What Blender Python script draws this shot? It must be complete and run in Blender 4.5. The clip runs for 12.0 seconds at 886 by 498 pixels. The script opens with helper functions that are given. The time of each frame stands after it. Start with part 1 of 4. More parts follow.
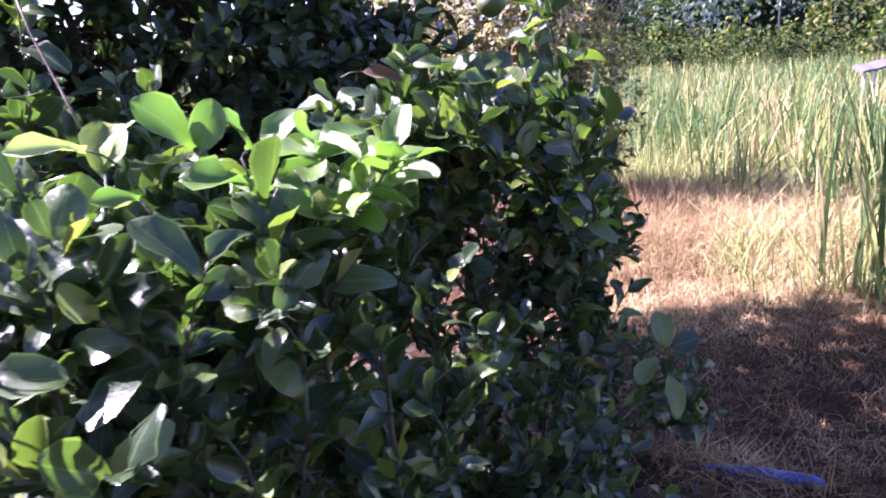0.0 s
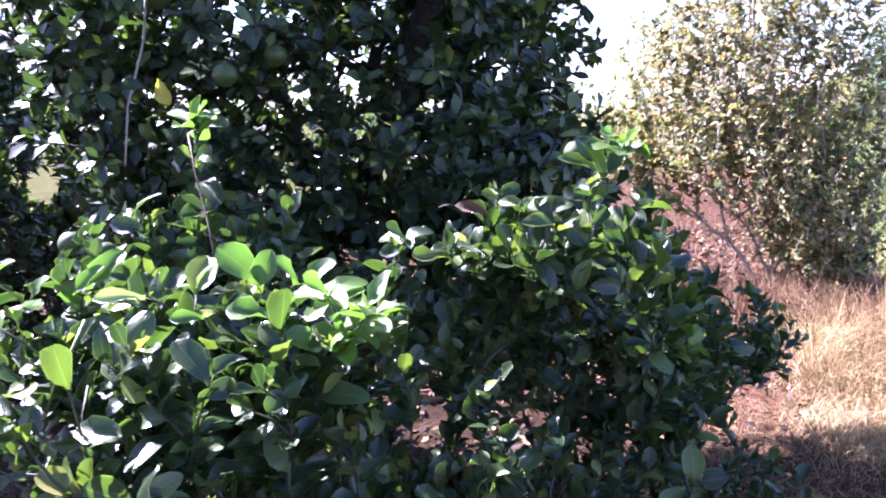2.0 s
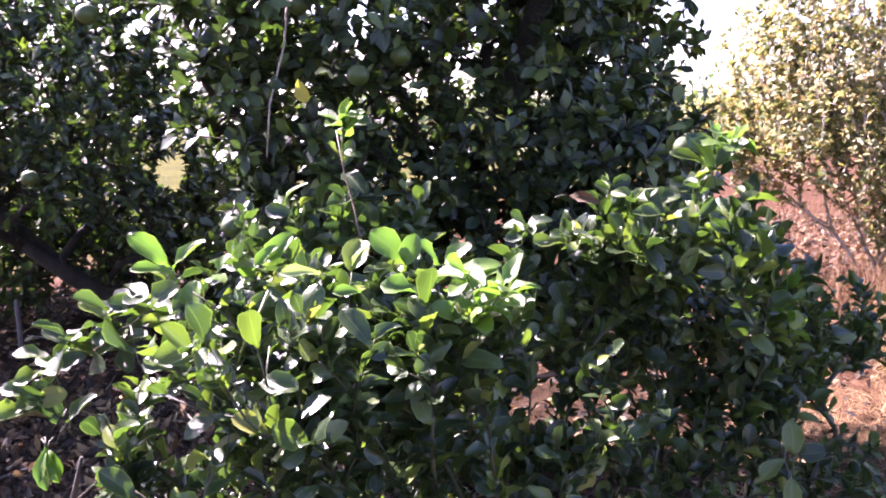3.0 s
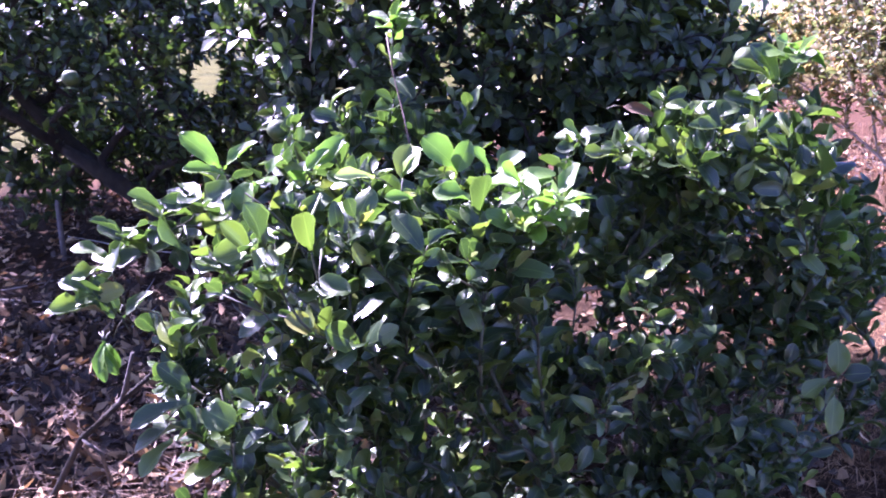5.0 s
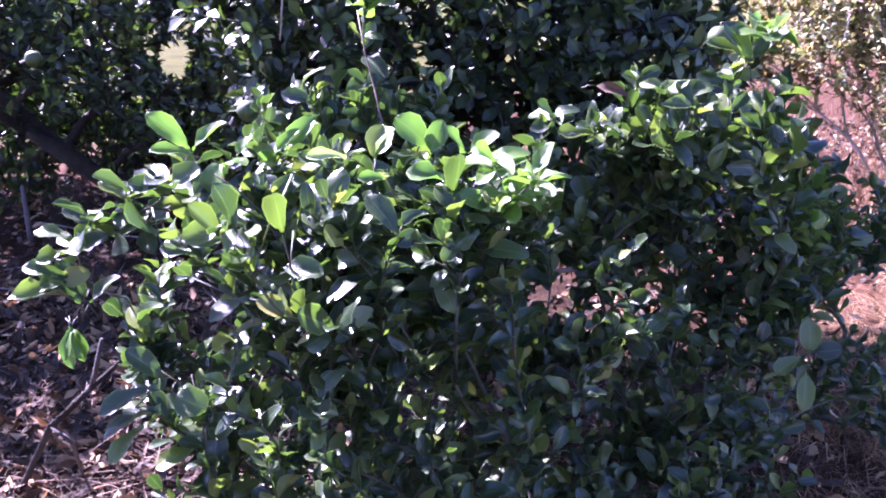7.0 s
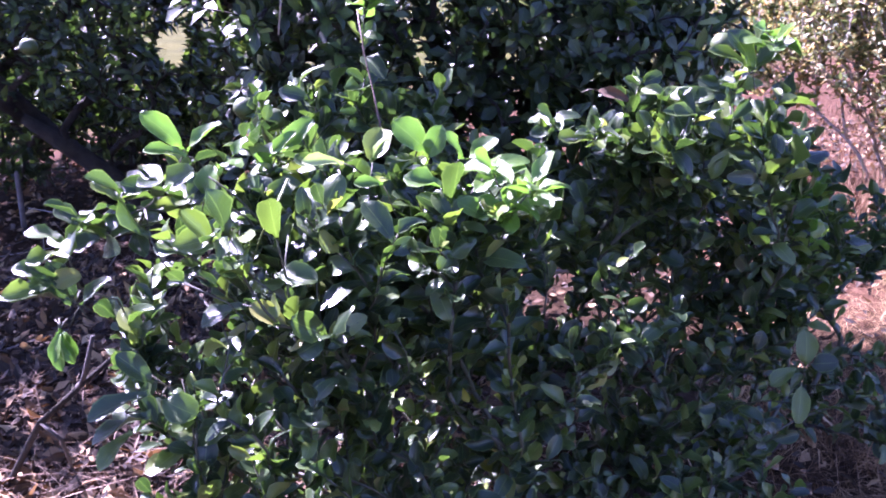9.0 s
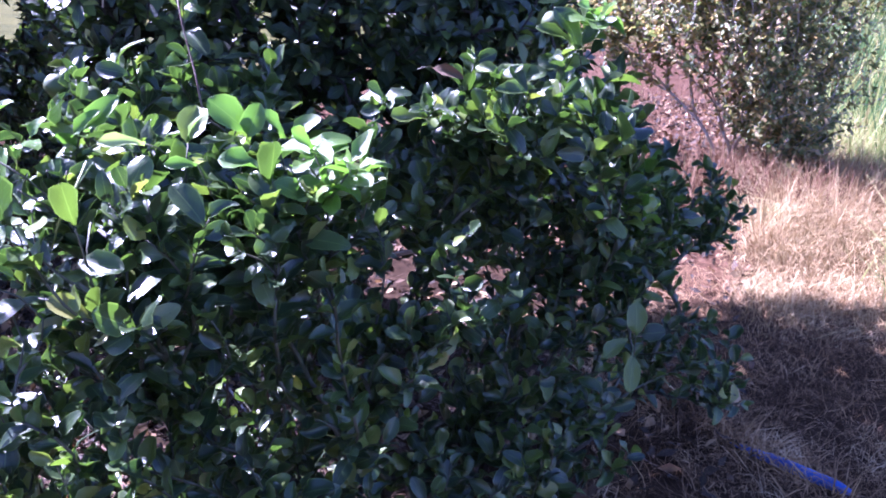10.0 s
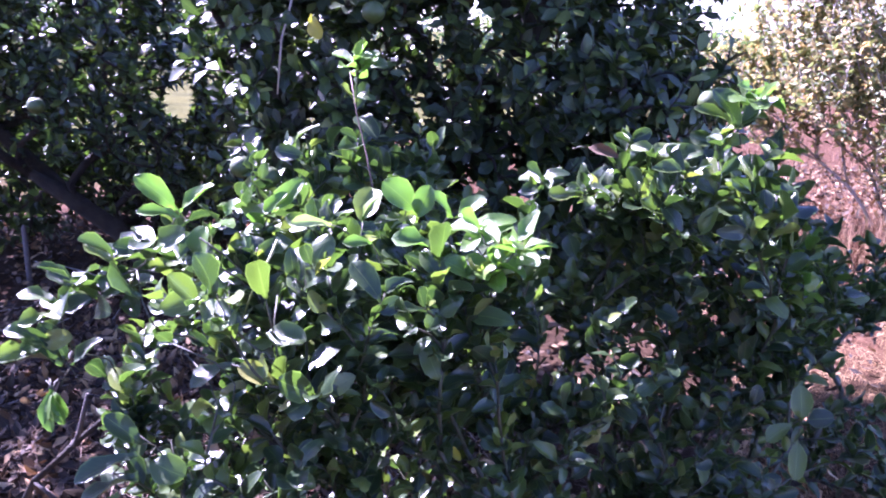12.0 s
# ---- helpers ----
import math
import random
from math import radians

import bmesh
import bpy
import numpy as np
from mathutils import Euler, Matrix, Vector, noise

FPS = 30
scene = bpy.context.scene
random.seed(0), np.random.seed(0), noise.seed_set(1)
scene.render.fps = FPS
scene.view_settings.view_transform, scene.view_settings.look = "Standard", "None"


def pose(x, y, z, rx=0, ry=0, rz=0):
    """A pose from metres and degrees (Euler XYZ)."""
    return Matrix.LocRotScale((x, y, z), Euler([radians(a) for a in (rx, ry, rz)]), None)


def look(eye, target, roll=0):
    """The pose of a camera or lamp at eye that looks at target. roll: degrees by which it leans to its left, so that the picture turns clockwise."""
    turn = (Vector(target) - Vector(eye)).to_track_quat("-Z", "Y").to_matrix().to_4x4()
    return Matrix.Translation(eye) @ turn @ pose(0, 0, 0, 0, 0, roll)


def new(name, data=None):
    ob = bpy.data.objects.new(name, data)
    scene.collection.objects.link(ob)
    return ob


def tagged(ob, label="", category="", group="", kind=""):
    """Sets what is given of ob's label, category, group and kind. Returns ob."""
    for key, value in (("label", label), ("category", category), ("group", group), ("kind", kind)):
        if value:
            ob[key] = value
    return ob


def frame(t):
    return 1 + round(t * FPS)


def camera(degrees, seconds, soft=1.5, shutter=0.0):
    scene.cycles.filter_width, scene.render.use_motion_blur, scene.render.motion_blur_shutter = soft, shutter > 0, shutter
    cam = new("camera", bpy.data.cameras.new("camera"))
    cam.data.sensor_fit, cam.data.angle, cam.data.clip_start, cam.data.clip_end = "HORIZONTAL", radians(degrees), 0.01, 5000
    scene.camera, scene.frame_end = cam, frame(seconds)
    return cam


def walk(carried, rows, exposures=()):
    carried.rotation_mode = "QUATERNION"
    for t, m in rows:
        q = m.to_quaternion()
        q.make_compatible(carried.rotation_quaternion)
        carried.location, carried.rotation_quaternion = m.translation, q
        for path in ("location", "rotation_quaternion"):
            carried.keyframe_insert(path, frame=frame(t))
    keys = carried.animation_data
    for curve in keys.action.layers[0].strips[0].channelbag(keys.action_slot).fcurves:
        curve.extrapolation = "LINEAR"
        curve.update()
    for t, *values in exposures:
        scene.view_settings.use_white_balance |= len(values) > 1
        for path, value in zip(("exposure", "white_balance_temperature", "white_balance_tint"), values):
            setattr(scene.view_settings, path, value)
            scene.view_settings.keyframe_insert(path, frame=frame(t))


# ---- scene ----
cam = camera(57.5, 12.0, 1.9, 0.2)
METRES, EYE, TILT, LEAN, TURN = 1.5, 1.55, -13.0, 3.0, 0.0
ROWS = [
    (0.0, 0.0, 0.0, 0.0, 0.0, 0.0, 0.0),
    (0.5, 0.1099, 0.0768, 0.0448, 0.62, -0.66, -3.92),
    (1.0, 0.2015, 0.039, 0.0528, 3.54, -0.47, -3.77),
    (1.5, 0.3361, -0.0727, 0.1053, 17.74, -3.69, -4.13),
    (2.0, 0.372, -0.1822, 0.1426, 19.89, 1.5, -7.17),
    (2.5, 0.3702, -0.2848, 0.1282, 23.99, 0.35, -6.87),
    (3.0, 0.3751, -0.3453, 0.1317, 26.18, -0.35, -8.03),
    (3.5, 0.3631, -0.3546, 0.13, 27.13, -3.13, -8.84),
    (5.5, 0.3377, -0.3493, 0.1117, 28.22, -6.82, -9.52),
    (6.0, 0.338, -0.3479, 0.1118, 27.68, -6.95, -9.12),
    (6.5, 0.3308, -0.3423, 0.1098, 27.4, -7.66, -9.44),
    (7.0, 0.334, -0.339, 0.1098, 26.35, -7.57, -9.3),
    (9.0, 0.3217, -0.3257, 0.1329, 26.2, -8.28, -10.47),
    (9.5, 0.3376, -0.3058, 0.1365, 24.54, -8.27, -11.23),
    (10.0, 0.384, -0.2702, 0.1442, 17.49, -8.09, -10.14),
    (10.5, 0.3711, -0.2857, 0.1441, 17.55, -7.9, -10.41),
    (11.0, 0.3549, -0.2927, 0.1507, 20.43, -6.95, -10.92),
    (11.5, 0.348, -0.3, 0.1486, 23.38, -6.39, -10.69),
    (12.0, 0.3486, -0.323, 0.1547, 26.75, -4.99, -10.07),
]
walk(cam, [(t, pose(0, 0, EYE, TILT, LEAN, TURN) @ pose(METRES * x, METRES * y, METRES * z, 90 + pitch, roll, yaw)) for t, x, y, z, yaw, pitch, roll in ROWS],
     [(0.0, 3.14, 5450.0, 57.0), (0.5, 3.16, 5850.0, 58.0), (1.0, 3.12, 5600.0, 57.0), (1.5, 3.02, 5700.0, 50.0), (2.0, 3.30, 5250.0, 50.0), (2.5, 3.40, 6000.0, 53.0), (3.0, 3.46, 6000.0, 54.0),
      (3.6, 3.50, 5700.0, 57.0), (4.8, 3.46, 5150.0, 68.0), (8.8, 3.42, 5150.0, 67.0), (10.2, 3.21, 4800.0, 58.0), (12.0, 3.46, 5050.0, 65.0)])

# ---- world, sun, exposure ----
SUN_TO = Vector((-0.91, 0.20, 0.88)).normalized()
world = bpy.data.worlds.new("sky")
scene.world = world
world.use_nodes = True
wn = world.node_tree
wn.nodes.clear()
sky = wn.nodes.new("ShaderNodeTexSky")
sky.sky_type, sky.sun_disc = "NISHITA", False
sky.sun_elevation = math.asin(SUN_TO.z)
sky.sun_rotation = math.atan2(SUN_TO.x, SUN_TO.y)
sky.dust_density, sky.air_density = 0.6, 1.0
wbg = wn.nodes.new("ShaderNodeBackground")
wbg.inputs["Strength"].default_value = 0.05
wout = wn.nodes.new("ShaderNodeOutputWorld")
wn.links.new(sky.outputs[0], wbg.inputs[0])
wn.links.new(wbg.outputs[0], wout.inputs[0])
sun = new("sun", bpy.data.lights.new("sun", "SUN"))
sun.data.energy, sun.data.angle, sun.data.color = 5.0, radians(0.5), (1.0, 0.93, 0.82)
sun.matrix_world = look((0, 0, 30), Vector((0, 0, 30)) - SUN_TO)


# ---- materials ----
def material(name):
    m = bpy.data.materials.new(name)
    m.use_nodes = True
    m.node_tree.nodes.clear()
    return m, m.node_tree.nodes, m.node_tree.links


def ramp(nodes, links, source, stops):
    r = nodes.new("ShaderNodeValToRGB")
    while len(r.color_ramp.elements) < len(stops):
        r.color_ramp.elements.new(0.5)
    for e, (p, c) in zip(r.color_ramp.elements, stops):
        e.position, e.color = p, (*c, 1)
    links.new(source, r.inputs[0])
    return r.outputs[0]


def noise_tex(nodes, links, scale, detail=4.0, rough=0.6, coord="Object"):
    tc = nodes.new("ShaderNodeTexCoord")
    n = nodes.new("ShaderNodeTexNoise")
    n.inputs["Scale"].default_value, n.inputs["Detail"].default_value, n.inputs["Roughness"].default_value = scale, detail, rough
    links.new(tc.outputs[coord], n.inputs["Vector"])
    return n.outputs["Fac"]


def mixed(nodes, links, fac, a, b, mode="MIX"):
    m = nodes.new("ShaderNodeMix")
    m.data_type, m.blend_type = "RGBA", mode
    for sock, value in ((m.inputs[0], fac), (m.inputs[6], a), (m.inputs[7], b)):
        if isinstance(value, bpy.types.NodeSocket):
            links.new(value, sock)
        else:
            sock.default_value = value if isinstance(value, (int, float)) else (*value, 1)
    return m.outputs[2]


def maths(nodes, links, op, a, b=0.5, c=0.5):
    m = nodes.new("ShaderNodeMath")
    m.operation = op
    for sock, value in zip(m.inputs, (a, b, c)):
        if isinstance(value, bpy.types.NodeSocket):
            links.new(value, sock)
        else:
            sock.default_value = value
    return m.outputs[0]


def leaf_material(name, stops, single=False, gloss=0.30, through_light=0.30, glow=(1.25, 1.6, 0.5), veins=0.22, bump=0.3, patches=0.0, shine=0.55, rim=0.0):
    """Leaf with a pale midrib and side veins, a margin paled with rim light, a waxy skin and light passing through."""
    m, nodes, links = material(name)
    if single:
        rnd = nodes.new("ShaderNodeObjectInfo").outputs["Random"]
    else:
        rnd = nodes.new("ShaderNodeNewGeometry").outputs["Random Per Island"]
    col = ramp(nodes, links, rnd, stops)
    spots = noise_tex(nodes, links, 55, 3)
    col = mixed(nodes, links, maths(nodes, links, "MULTIPLY", spots, 0.55), col, (0.75, 0.8, 0.6), "MULTIPLY")
    # broad noise puts warm sunlit and bluish shaded crowns into the colour
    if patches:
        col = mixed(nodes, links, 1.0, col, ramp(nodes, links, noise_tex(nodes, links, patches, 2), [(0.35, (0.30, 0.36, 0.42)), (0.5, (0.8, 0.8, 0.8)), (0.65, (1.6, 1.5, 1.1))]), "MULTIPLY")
    uv = nodes.new("ShaderNodeUVMap")
    sep = nodes.new("ShaderNodeSeparateXYZ")
    links.new(uv.outputs[0], sep.inputs[0])
    across = maths(nodes, links, "ABSOLUTE", maths(nodes, links, "SUBTRACT", sep.outputs[0], 0.5))
    rib = maths(nodes, links, "LESS_THAN", across, 0.020)
    slant = maths(nodes, links, "SUBTRACT", maths(nodes, links, "MULTIPLY", sep.outputs[1], 9.0), maths(nodes, links, "MULTIPLY", across, 5.0))
    side = maths(nodes, links, "LESS_THAN", maths(nodes, links, "FRACT", slant), 0.10)
    vein = maths(nodes, links, "MAXIMUM", rib, maths(nodes, links, "MULTIPLY", side, 0.18))
    col = mixed(nodes, links, maths(nodes, links, "MULTIPLY", vein, veins), col, (0.26, 0.36, 0.10))
    # lighter margin: the leaf's own pale edge with rim light painted in
    margin = maths(nodes, links, "GREATER_THAN", across, 0.45)
    col = mixed(nodes, links, maths(nodes, links, "MULTIPLY", margin, rim), col, (0.22, 0.30, 0.10))
    b = nodes.new("ShaderNodeBump")
    b.inputs["Strength"].default_value, b.inputs["Distance"].default_value = bump, 0.004
    links.new(maths(nodes, links, "ADD", vein, maths(nodes, links, "MULTIPLY", noise_tex(nodes, links, 160, 2), 0.8)), b.inputs["Height"])
    p = nodes.new("ShaderNodeBsdfPrincipled")
    links.new(col, p.inputs["Base Color"])
    rough = maths(nodes, links, "MULTIPLY_ADD", spots, 0.2, gloss - 0.08)
    links.new(rough, p.inputs["Roughness"])
    p.inputs["Specular IOR Level"].default_value = shine
    links.new(b.outputs[0], p.inputs["Normal"])
    t = nodes.new("ShaderNodeBsdfTranslucent")
    links.new(mixed(nodes, links, 1.0, col, glow, "MULTIPLY"), t.inputs[0])
    mx = nodes.new("ShaderNodeMixShader")
    mx.inputs[0].default_value = through_light
    links.new(p.outputs[0], mx.inputs[1])
    links.new(t.outputs[0], mx.inputs[2])
    out = nodes.new("ShaderNodeOutputMaterial")
    links.new(mx.outputs[0], out.inputs[0])
    return m


def blade_material(name, stops, rough=0.6, through_light=0.25, patches=0.0):
    m, nodes, links = material(name)
    rnd = nodes.new("ShaderNodeNewGeometry").outputs["Random Per Island"]
    if patches:
        rnd = maths(nodes, links, "MULTIPLY_ADD", rnd, 0.55, maths(nodes, links, "MULTIPLY_ADD", noise_tex(nodes, links, patches, 3), 1.9, -0.72))
    col = ramp(nodes, links, rnd, stops)
    col = mixed(nodes, links, maths(nodes, links, "MULTIPLY", noise_tex(nodes, links, 18, 3), 0.6), col, (0.6, 0.6, 0.5), "MULTIPLY")
    p = nodes.new("ShaderNodeBsdfPrincipled")
    links.new(col, p.inputs["Base Color"])
    p.inputs["Roughness"].default_value = rough
    p.inputs["Specular IOR Level"].default_value = 0.15
    t = nodes.new("ShaderNodeBsdfTranslucent")
    links.new(col, t.inputs[0])
    mx = nodes.new("ShaderNodeMixShader")
    mx.inputs[0].default_value = through_light
    links.new(p.outputs[0], mx.inputs[1])
    links.new(t.outputs[0], mx.inputs[2])
    out = nodes.new("ShaderNodeOutputMaterial")
    links.new(mx.outputs[0], out.inputs[0])
    return m


def plain_material(name, a, b, scale=20.0, rough=0.8, bump=0.4, distance=0.01, fine=None):
    """Two colours mixed by noise at two scales, with relief."""
    m, nodes, links = material(name)
    big = noise_tex(nodes, links, scale, 5)
    col = mixed(nodes, links, maths(nodes, links, "MULTIPLY_ADD", big, 2.4, -0.7), a, b)
    small = noise_tex(nodes, links, fine or scale * 7, 4)
    col = mixed(nodes, links, maths(nodes, links, "MULTIPLY", small, 0.7), col, (0.45, 0.45, 0.45), "MULTIPLY")
    p = nodes.new("ShaderNodeBsdfPrincipled")
    links.new(col, p.inputs["Base Color"])
    p.inputs["Roughness"].default_value = rough
    bp = nodes.new("ShaderNodeBump")
    bp.inputs["Strength"].default_value, bp.inputs["Distance"].default_value = bump, distance
    links.new(maths(nodes, links, "ADD", big, small), bp.inputs["Height"])
    links.new(bp.outputs[0], p.inputs["Normal"])
    out = nodes.new("ShaderNodeOutputMaterial")
    links.new(p.outputs[0], out.inputs[0])
    return m


LEMON_STOPS = [(0.0, (0.017, 0.034, 0.016)), (0.45, (0.030, 0.054, 0.020)), (0.75, (0.056, 0.092, 0.026)),
               (0.93, (0.11, 0.15, 0.034)), (0.99, (0.16, 0.19, 0.05)), (1.0, (0.26, 0.23, 0.08))]
lemon_leaf = leaf_material("lemon_leaf", LEMON_STOPS, rim=0.28)
lemon_leaf_single = leaf_material("lemon_leaf_single", LEMON_STOPS, single=True, rim=0.28)
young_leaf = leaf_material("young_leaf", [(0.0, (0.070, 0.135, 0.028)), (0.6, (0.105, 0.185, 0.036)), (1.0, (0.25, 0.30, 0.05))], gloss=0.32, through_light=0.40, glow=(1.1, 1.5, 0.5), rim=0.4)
pale_leaf = leaf_material("pale_leaf", [(0.0, (0.34, 0.40, 0.16)), (1.0, (0.42, 0.46, 0.20))], single=True, gloss=0.45)
yellow_leaf = leaf_material("yellow_leaf", [(0.0, (0.42, 0.36, 0.04)), (1.0, (0.52, 0.44, 0.06))], single=True, gloss=0.4)
tree_leaf = leaf_material("tree_leaf", [(0.0, (0.021, 0.036, 0.016)), (0.6, (0.040, 0.066, 0.024)), (0.88, (0.080, 0.125, 0.030)),
                                        (1.0, (0.16, 0.19, 0.04))], gloss=0.40, through_light=0.25)
shrub_leaf = leaf_material("shrub_leaf", [(0.0, (0.07, 0.10, 0.04)), (0.4, (0.15, 0.19, 0.065)), (0.7, (0.31, 0.27, 0.11)),
                                          (1.0, (0.48, 0.33, 0.17))], gloss=0.6, through_light=0.45, glow=(1.25, 1.2, 0.85))
reed_blade = blade_material("reed_blade", [(0.0, (0.035, 0.085, 0.034)), (0.45, (0.085, 0.15, 0.045)), (0.7, (0.26, 0.28, 0.085)), (0.9, (0.52, 0.40, 0.20)), (1.0, (0.60, 0.38, 0.20))], 0.5, 0.35, 0.8)
straw_blade = blade_material("straw_blade", [(0.0, (0.14, 0.083, 0.040)), (0.4, (0.33, 0.235, 0.11)), (0.85, (0.53, 0.43, 0.225)), (1.0, (0.38, 0.37, 0.13))], 0.7, 0.3, 0.9)
weed_blade = blade_material("weed_blade", [(0.0, (0.07, 0.034, 0.019)), (0.5, (0.17, 0.09, 0.05)), (0.9, (0.34, 0.22, 0.13)), (1.0, (0.20, 0.20, 0.08))], 0.7, 0.25)
hay_blade = blade_material("hay_blade", [(0.0, (0.06, 0.034, 0.015)), (0.4, (0.22, 0.13, 0.06)), (0.75, (0.45, 0.30, 0.15)), (1.0, (0.66, 0.50, 0.29))], 0.8, 0.2, 2.5)
twig_blade = blade_material("twig_blade", [(0.0, (0.05, 0.03, 0.02)), (0.6, (0.13, 0.085, 0.055)), (1.0, (0.34, 0.25, 0.18))], 0.8, 0.05)
grass_blade = blade_material("grass_blade", [(0.0, (0.14, 0.20, 0.05)), (0.6, (0.30, 0.34, 0.10)), (1.0, (0.50, 0.42, 0.20))], 0.6, 0.3)
litter_leaf = leaf_material("litter_leaf", [(0.0, (0.018, 0.011, 0.006)), (0.5, (0.046, 0.025, 0.010)), (0.76, (0.15, 0.082, 0.034)), (0.90, (0.34, 0.21, 0.10)), (1.0, (0.52, 0.38, 0.20))],
                            gloss=0.85, through_light=0.1, glow=(1.1, 0.9, 0.6), veins=0.15)
# bluish and lightened: the distance haze is put into the leaf colour
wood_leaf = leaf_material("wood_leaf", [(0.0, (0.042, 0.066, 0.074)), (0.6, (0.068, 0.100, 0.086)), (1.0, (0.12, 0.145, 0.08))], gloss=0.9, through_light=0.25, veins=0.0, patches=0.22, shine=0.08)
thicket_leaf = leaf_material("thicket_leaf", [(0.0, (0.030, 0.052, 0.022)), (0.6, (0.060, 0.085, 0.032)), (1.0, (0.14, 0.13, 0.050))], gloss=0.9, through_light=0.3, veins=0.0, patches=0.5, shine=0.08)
bark = plain_material("bark", (0.018, 0.014, 0.009), (0.060, 0.050, 0.030), 14, 0.95, 1.0, 0.03)
green_twig = plain_material("green_twig", (0.036, 0.048, 0.018), (0.075, 0.066, 0.036), 30, 0.6, 0.3, 0.003)
red_stem = plain_material("red_stem", (0.08, 0.042, 0.026), (0.15, 0.085, 0.055), 40, 0.6, 0.3, 0.002)
young_stem = plain_material("young_stem", (0.17, 0.22, 0.05), (0.26, 0.28, 0.09), 40, 0.5, 0.3, 0.002)
white_bark = plain_material("white_bark", (0.50, 0.48, 0.46), (0.68, 0.66, 0.63), 3, 0.8, 0.4, 0.01)
pale_wood = plain_material("pale_wood", (0.34, 0.28, 0.23), (0.50, 0.44, 0.38), 25, 0.85, 0.5, 0.004)
stake_wood = plain_material("stake_wood", (0.09, 0.078, 0.075), (0.17, 0.15, 0.14), 20, 0.9, 0.6, 0.006)
grey_wood = plain_material("grey_wood", (0.060, 0.050, 0.042), (0.13, 0.11, 0.09), 20, 0.9, 0.6, 0.006)
fruit_skin = plain_material("fruit_skin", (0.034, 0.062, 0.010), (0.065, 0.098, 0.016), 16, 0.55, 0.25, 0.0015, 420)
pipe_blue = plain_material("pipe_blue", (0.014, 0.050, 0.24), (0.028, 0.085, 0.34), 9, 0.4, 0.1, 0.001)
roof_sheet = plain_material("roof_sheet", (0.06, 0.056, 0.068), (0.10, 0.094, 0.11), 1.5, 0.75, 0.2, 0.01)
wall_paint = plain_material("wall_paint", (0.62, 0.58, 0.52), (0.74, 0.71, 0.66), 1.2, 0.8, 0.2, 0.01)


def ground_material():
    """Bare brown soil under the trees, reddish soil behind them, dry straw-coloured turf in the open, green lawn and scrubby slopes farther off."""
    m, nodes, links = material("soil_and_turf")
    tc = nodes.new("ShaderNodeTexCoord")
    sep = nodes.new("ShaderNodeSeparateXYZ")
    links.new(tc.outputs["Object"], sep.inputs[0])
    n1, n2, n3 = noise_tex(nodes, links, 1.1, 6), noise_tex(nodes, links, 14, 6), noise_tex(nodes, links, 90, 4)
    soil = ramp(nodes, links, n2, [(0.25, (0.020, 0.012, 0.007)), (0.55, (0.046, 0.028, 0.015)), (0.8, (0.10, 0.064, 0.034))])
    straw = ramp(nodes, links, n2, [(0.25, (0.07, 0.043, 0.020)), (0.5, (0.17, 0.11, 0.05)), (0.75, (0.29, 0.20, 0.095))])
    lawn = ramp(nodes, links, n1, [(0.3, (0.045, 0.052, 0.012)), (0.6, (0.085, 0.085, 0.020)), (0.8, (0.13, 0.11, 0.035))])
    red = ramp(nodes, links, n2, [(0.25, (0.026, 0.013, 0.007)), (0.5, (0.085, 0.044, 0.024)), (0.75, (0.18, 0.105, 0.060))])

    def zone(source, shift, lo, hi):
        edge = nodes.new("ShaderNodeMapRange")
        links.new(maths(nodes, links, "MULTIPLY_ADD", n1, shift, source), edge.inputs[0])
        edge.inputs[1].default_value, edge.inputs[2].default_value = lo, hi
        return edge.outputs[0]

    behind = zone(sep.outputs[1], 1.0, 4.6, 5.4)
    col = mixed(nodes, links, behind, soil, red)
    col = mixed(nodes, links, maths(nodes, links, "MULTIPLY", behind, zone(sep.outputs[0], 1.2, 1.4, 2.0)), col, straw)
    far = nodes.new("ShaderNodeMapRange")
    away = maths(nodes, links, "MULTIPLY_ADD", sep.outputs[0], -0.8, maths(nodes, links, "MULTIPLY", sep.outputs[1], 0.25))
    reedy = maths(nodes, links, "MULTIPLY_ADD", maths(nodes, links, "MULTIPLY_ADD", sep.outputs[1], 0.12, sep.outputs[0]), 4.0, -8.0)
    links.new(maths(nodes, links, "MULTIPLY_ADD", n1, 4.0, maths(nodes, links, "MAXIMUM", away, reedy)), far.inputs[0])
    far.inputs[1].default_value, far.inputs[2].default_value = 8.5, 11.0
    col = mixed(nodes, links, far.outputs[0], col, lawn)
    col = mixed(nodes, links, maths(nodes, links, "MULTIPLY", n3, 0.8), col, (0.5, 0.48, 0.45), "MULTIPLY")
    p = nodes.new("ShaderNodeBsdfPrincipled")
    links.new(col, p.inputs["Base Color"])
    p.inputs["Roughness"].default_value = 0.95
    p.inputs["Specular IOR Level"].default_value = 0.04
    bp = nodes.new("ShaderNodeBump")
    bp.inputs["Strength"].default_value, bp.inputs["Distance"].default_value = 0.9, 0.03
    links.new(maths(nodes, links, "ADD", n2, n3), bp.inputs["Height"])
    links.new(bp.outputs[0], p.inputs["Normal"])
    out = nodes.new("ShaderNodeOutputMaterial")
    links.new(p.outputs[0], out.inputs[0])
    return m


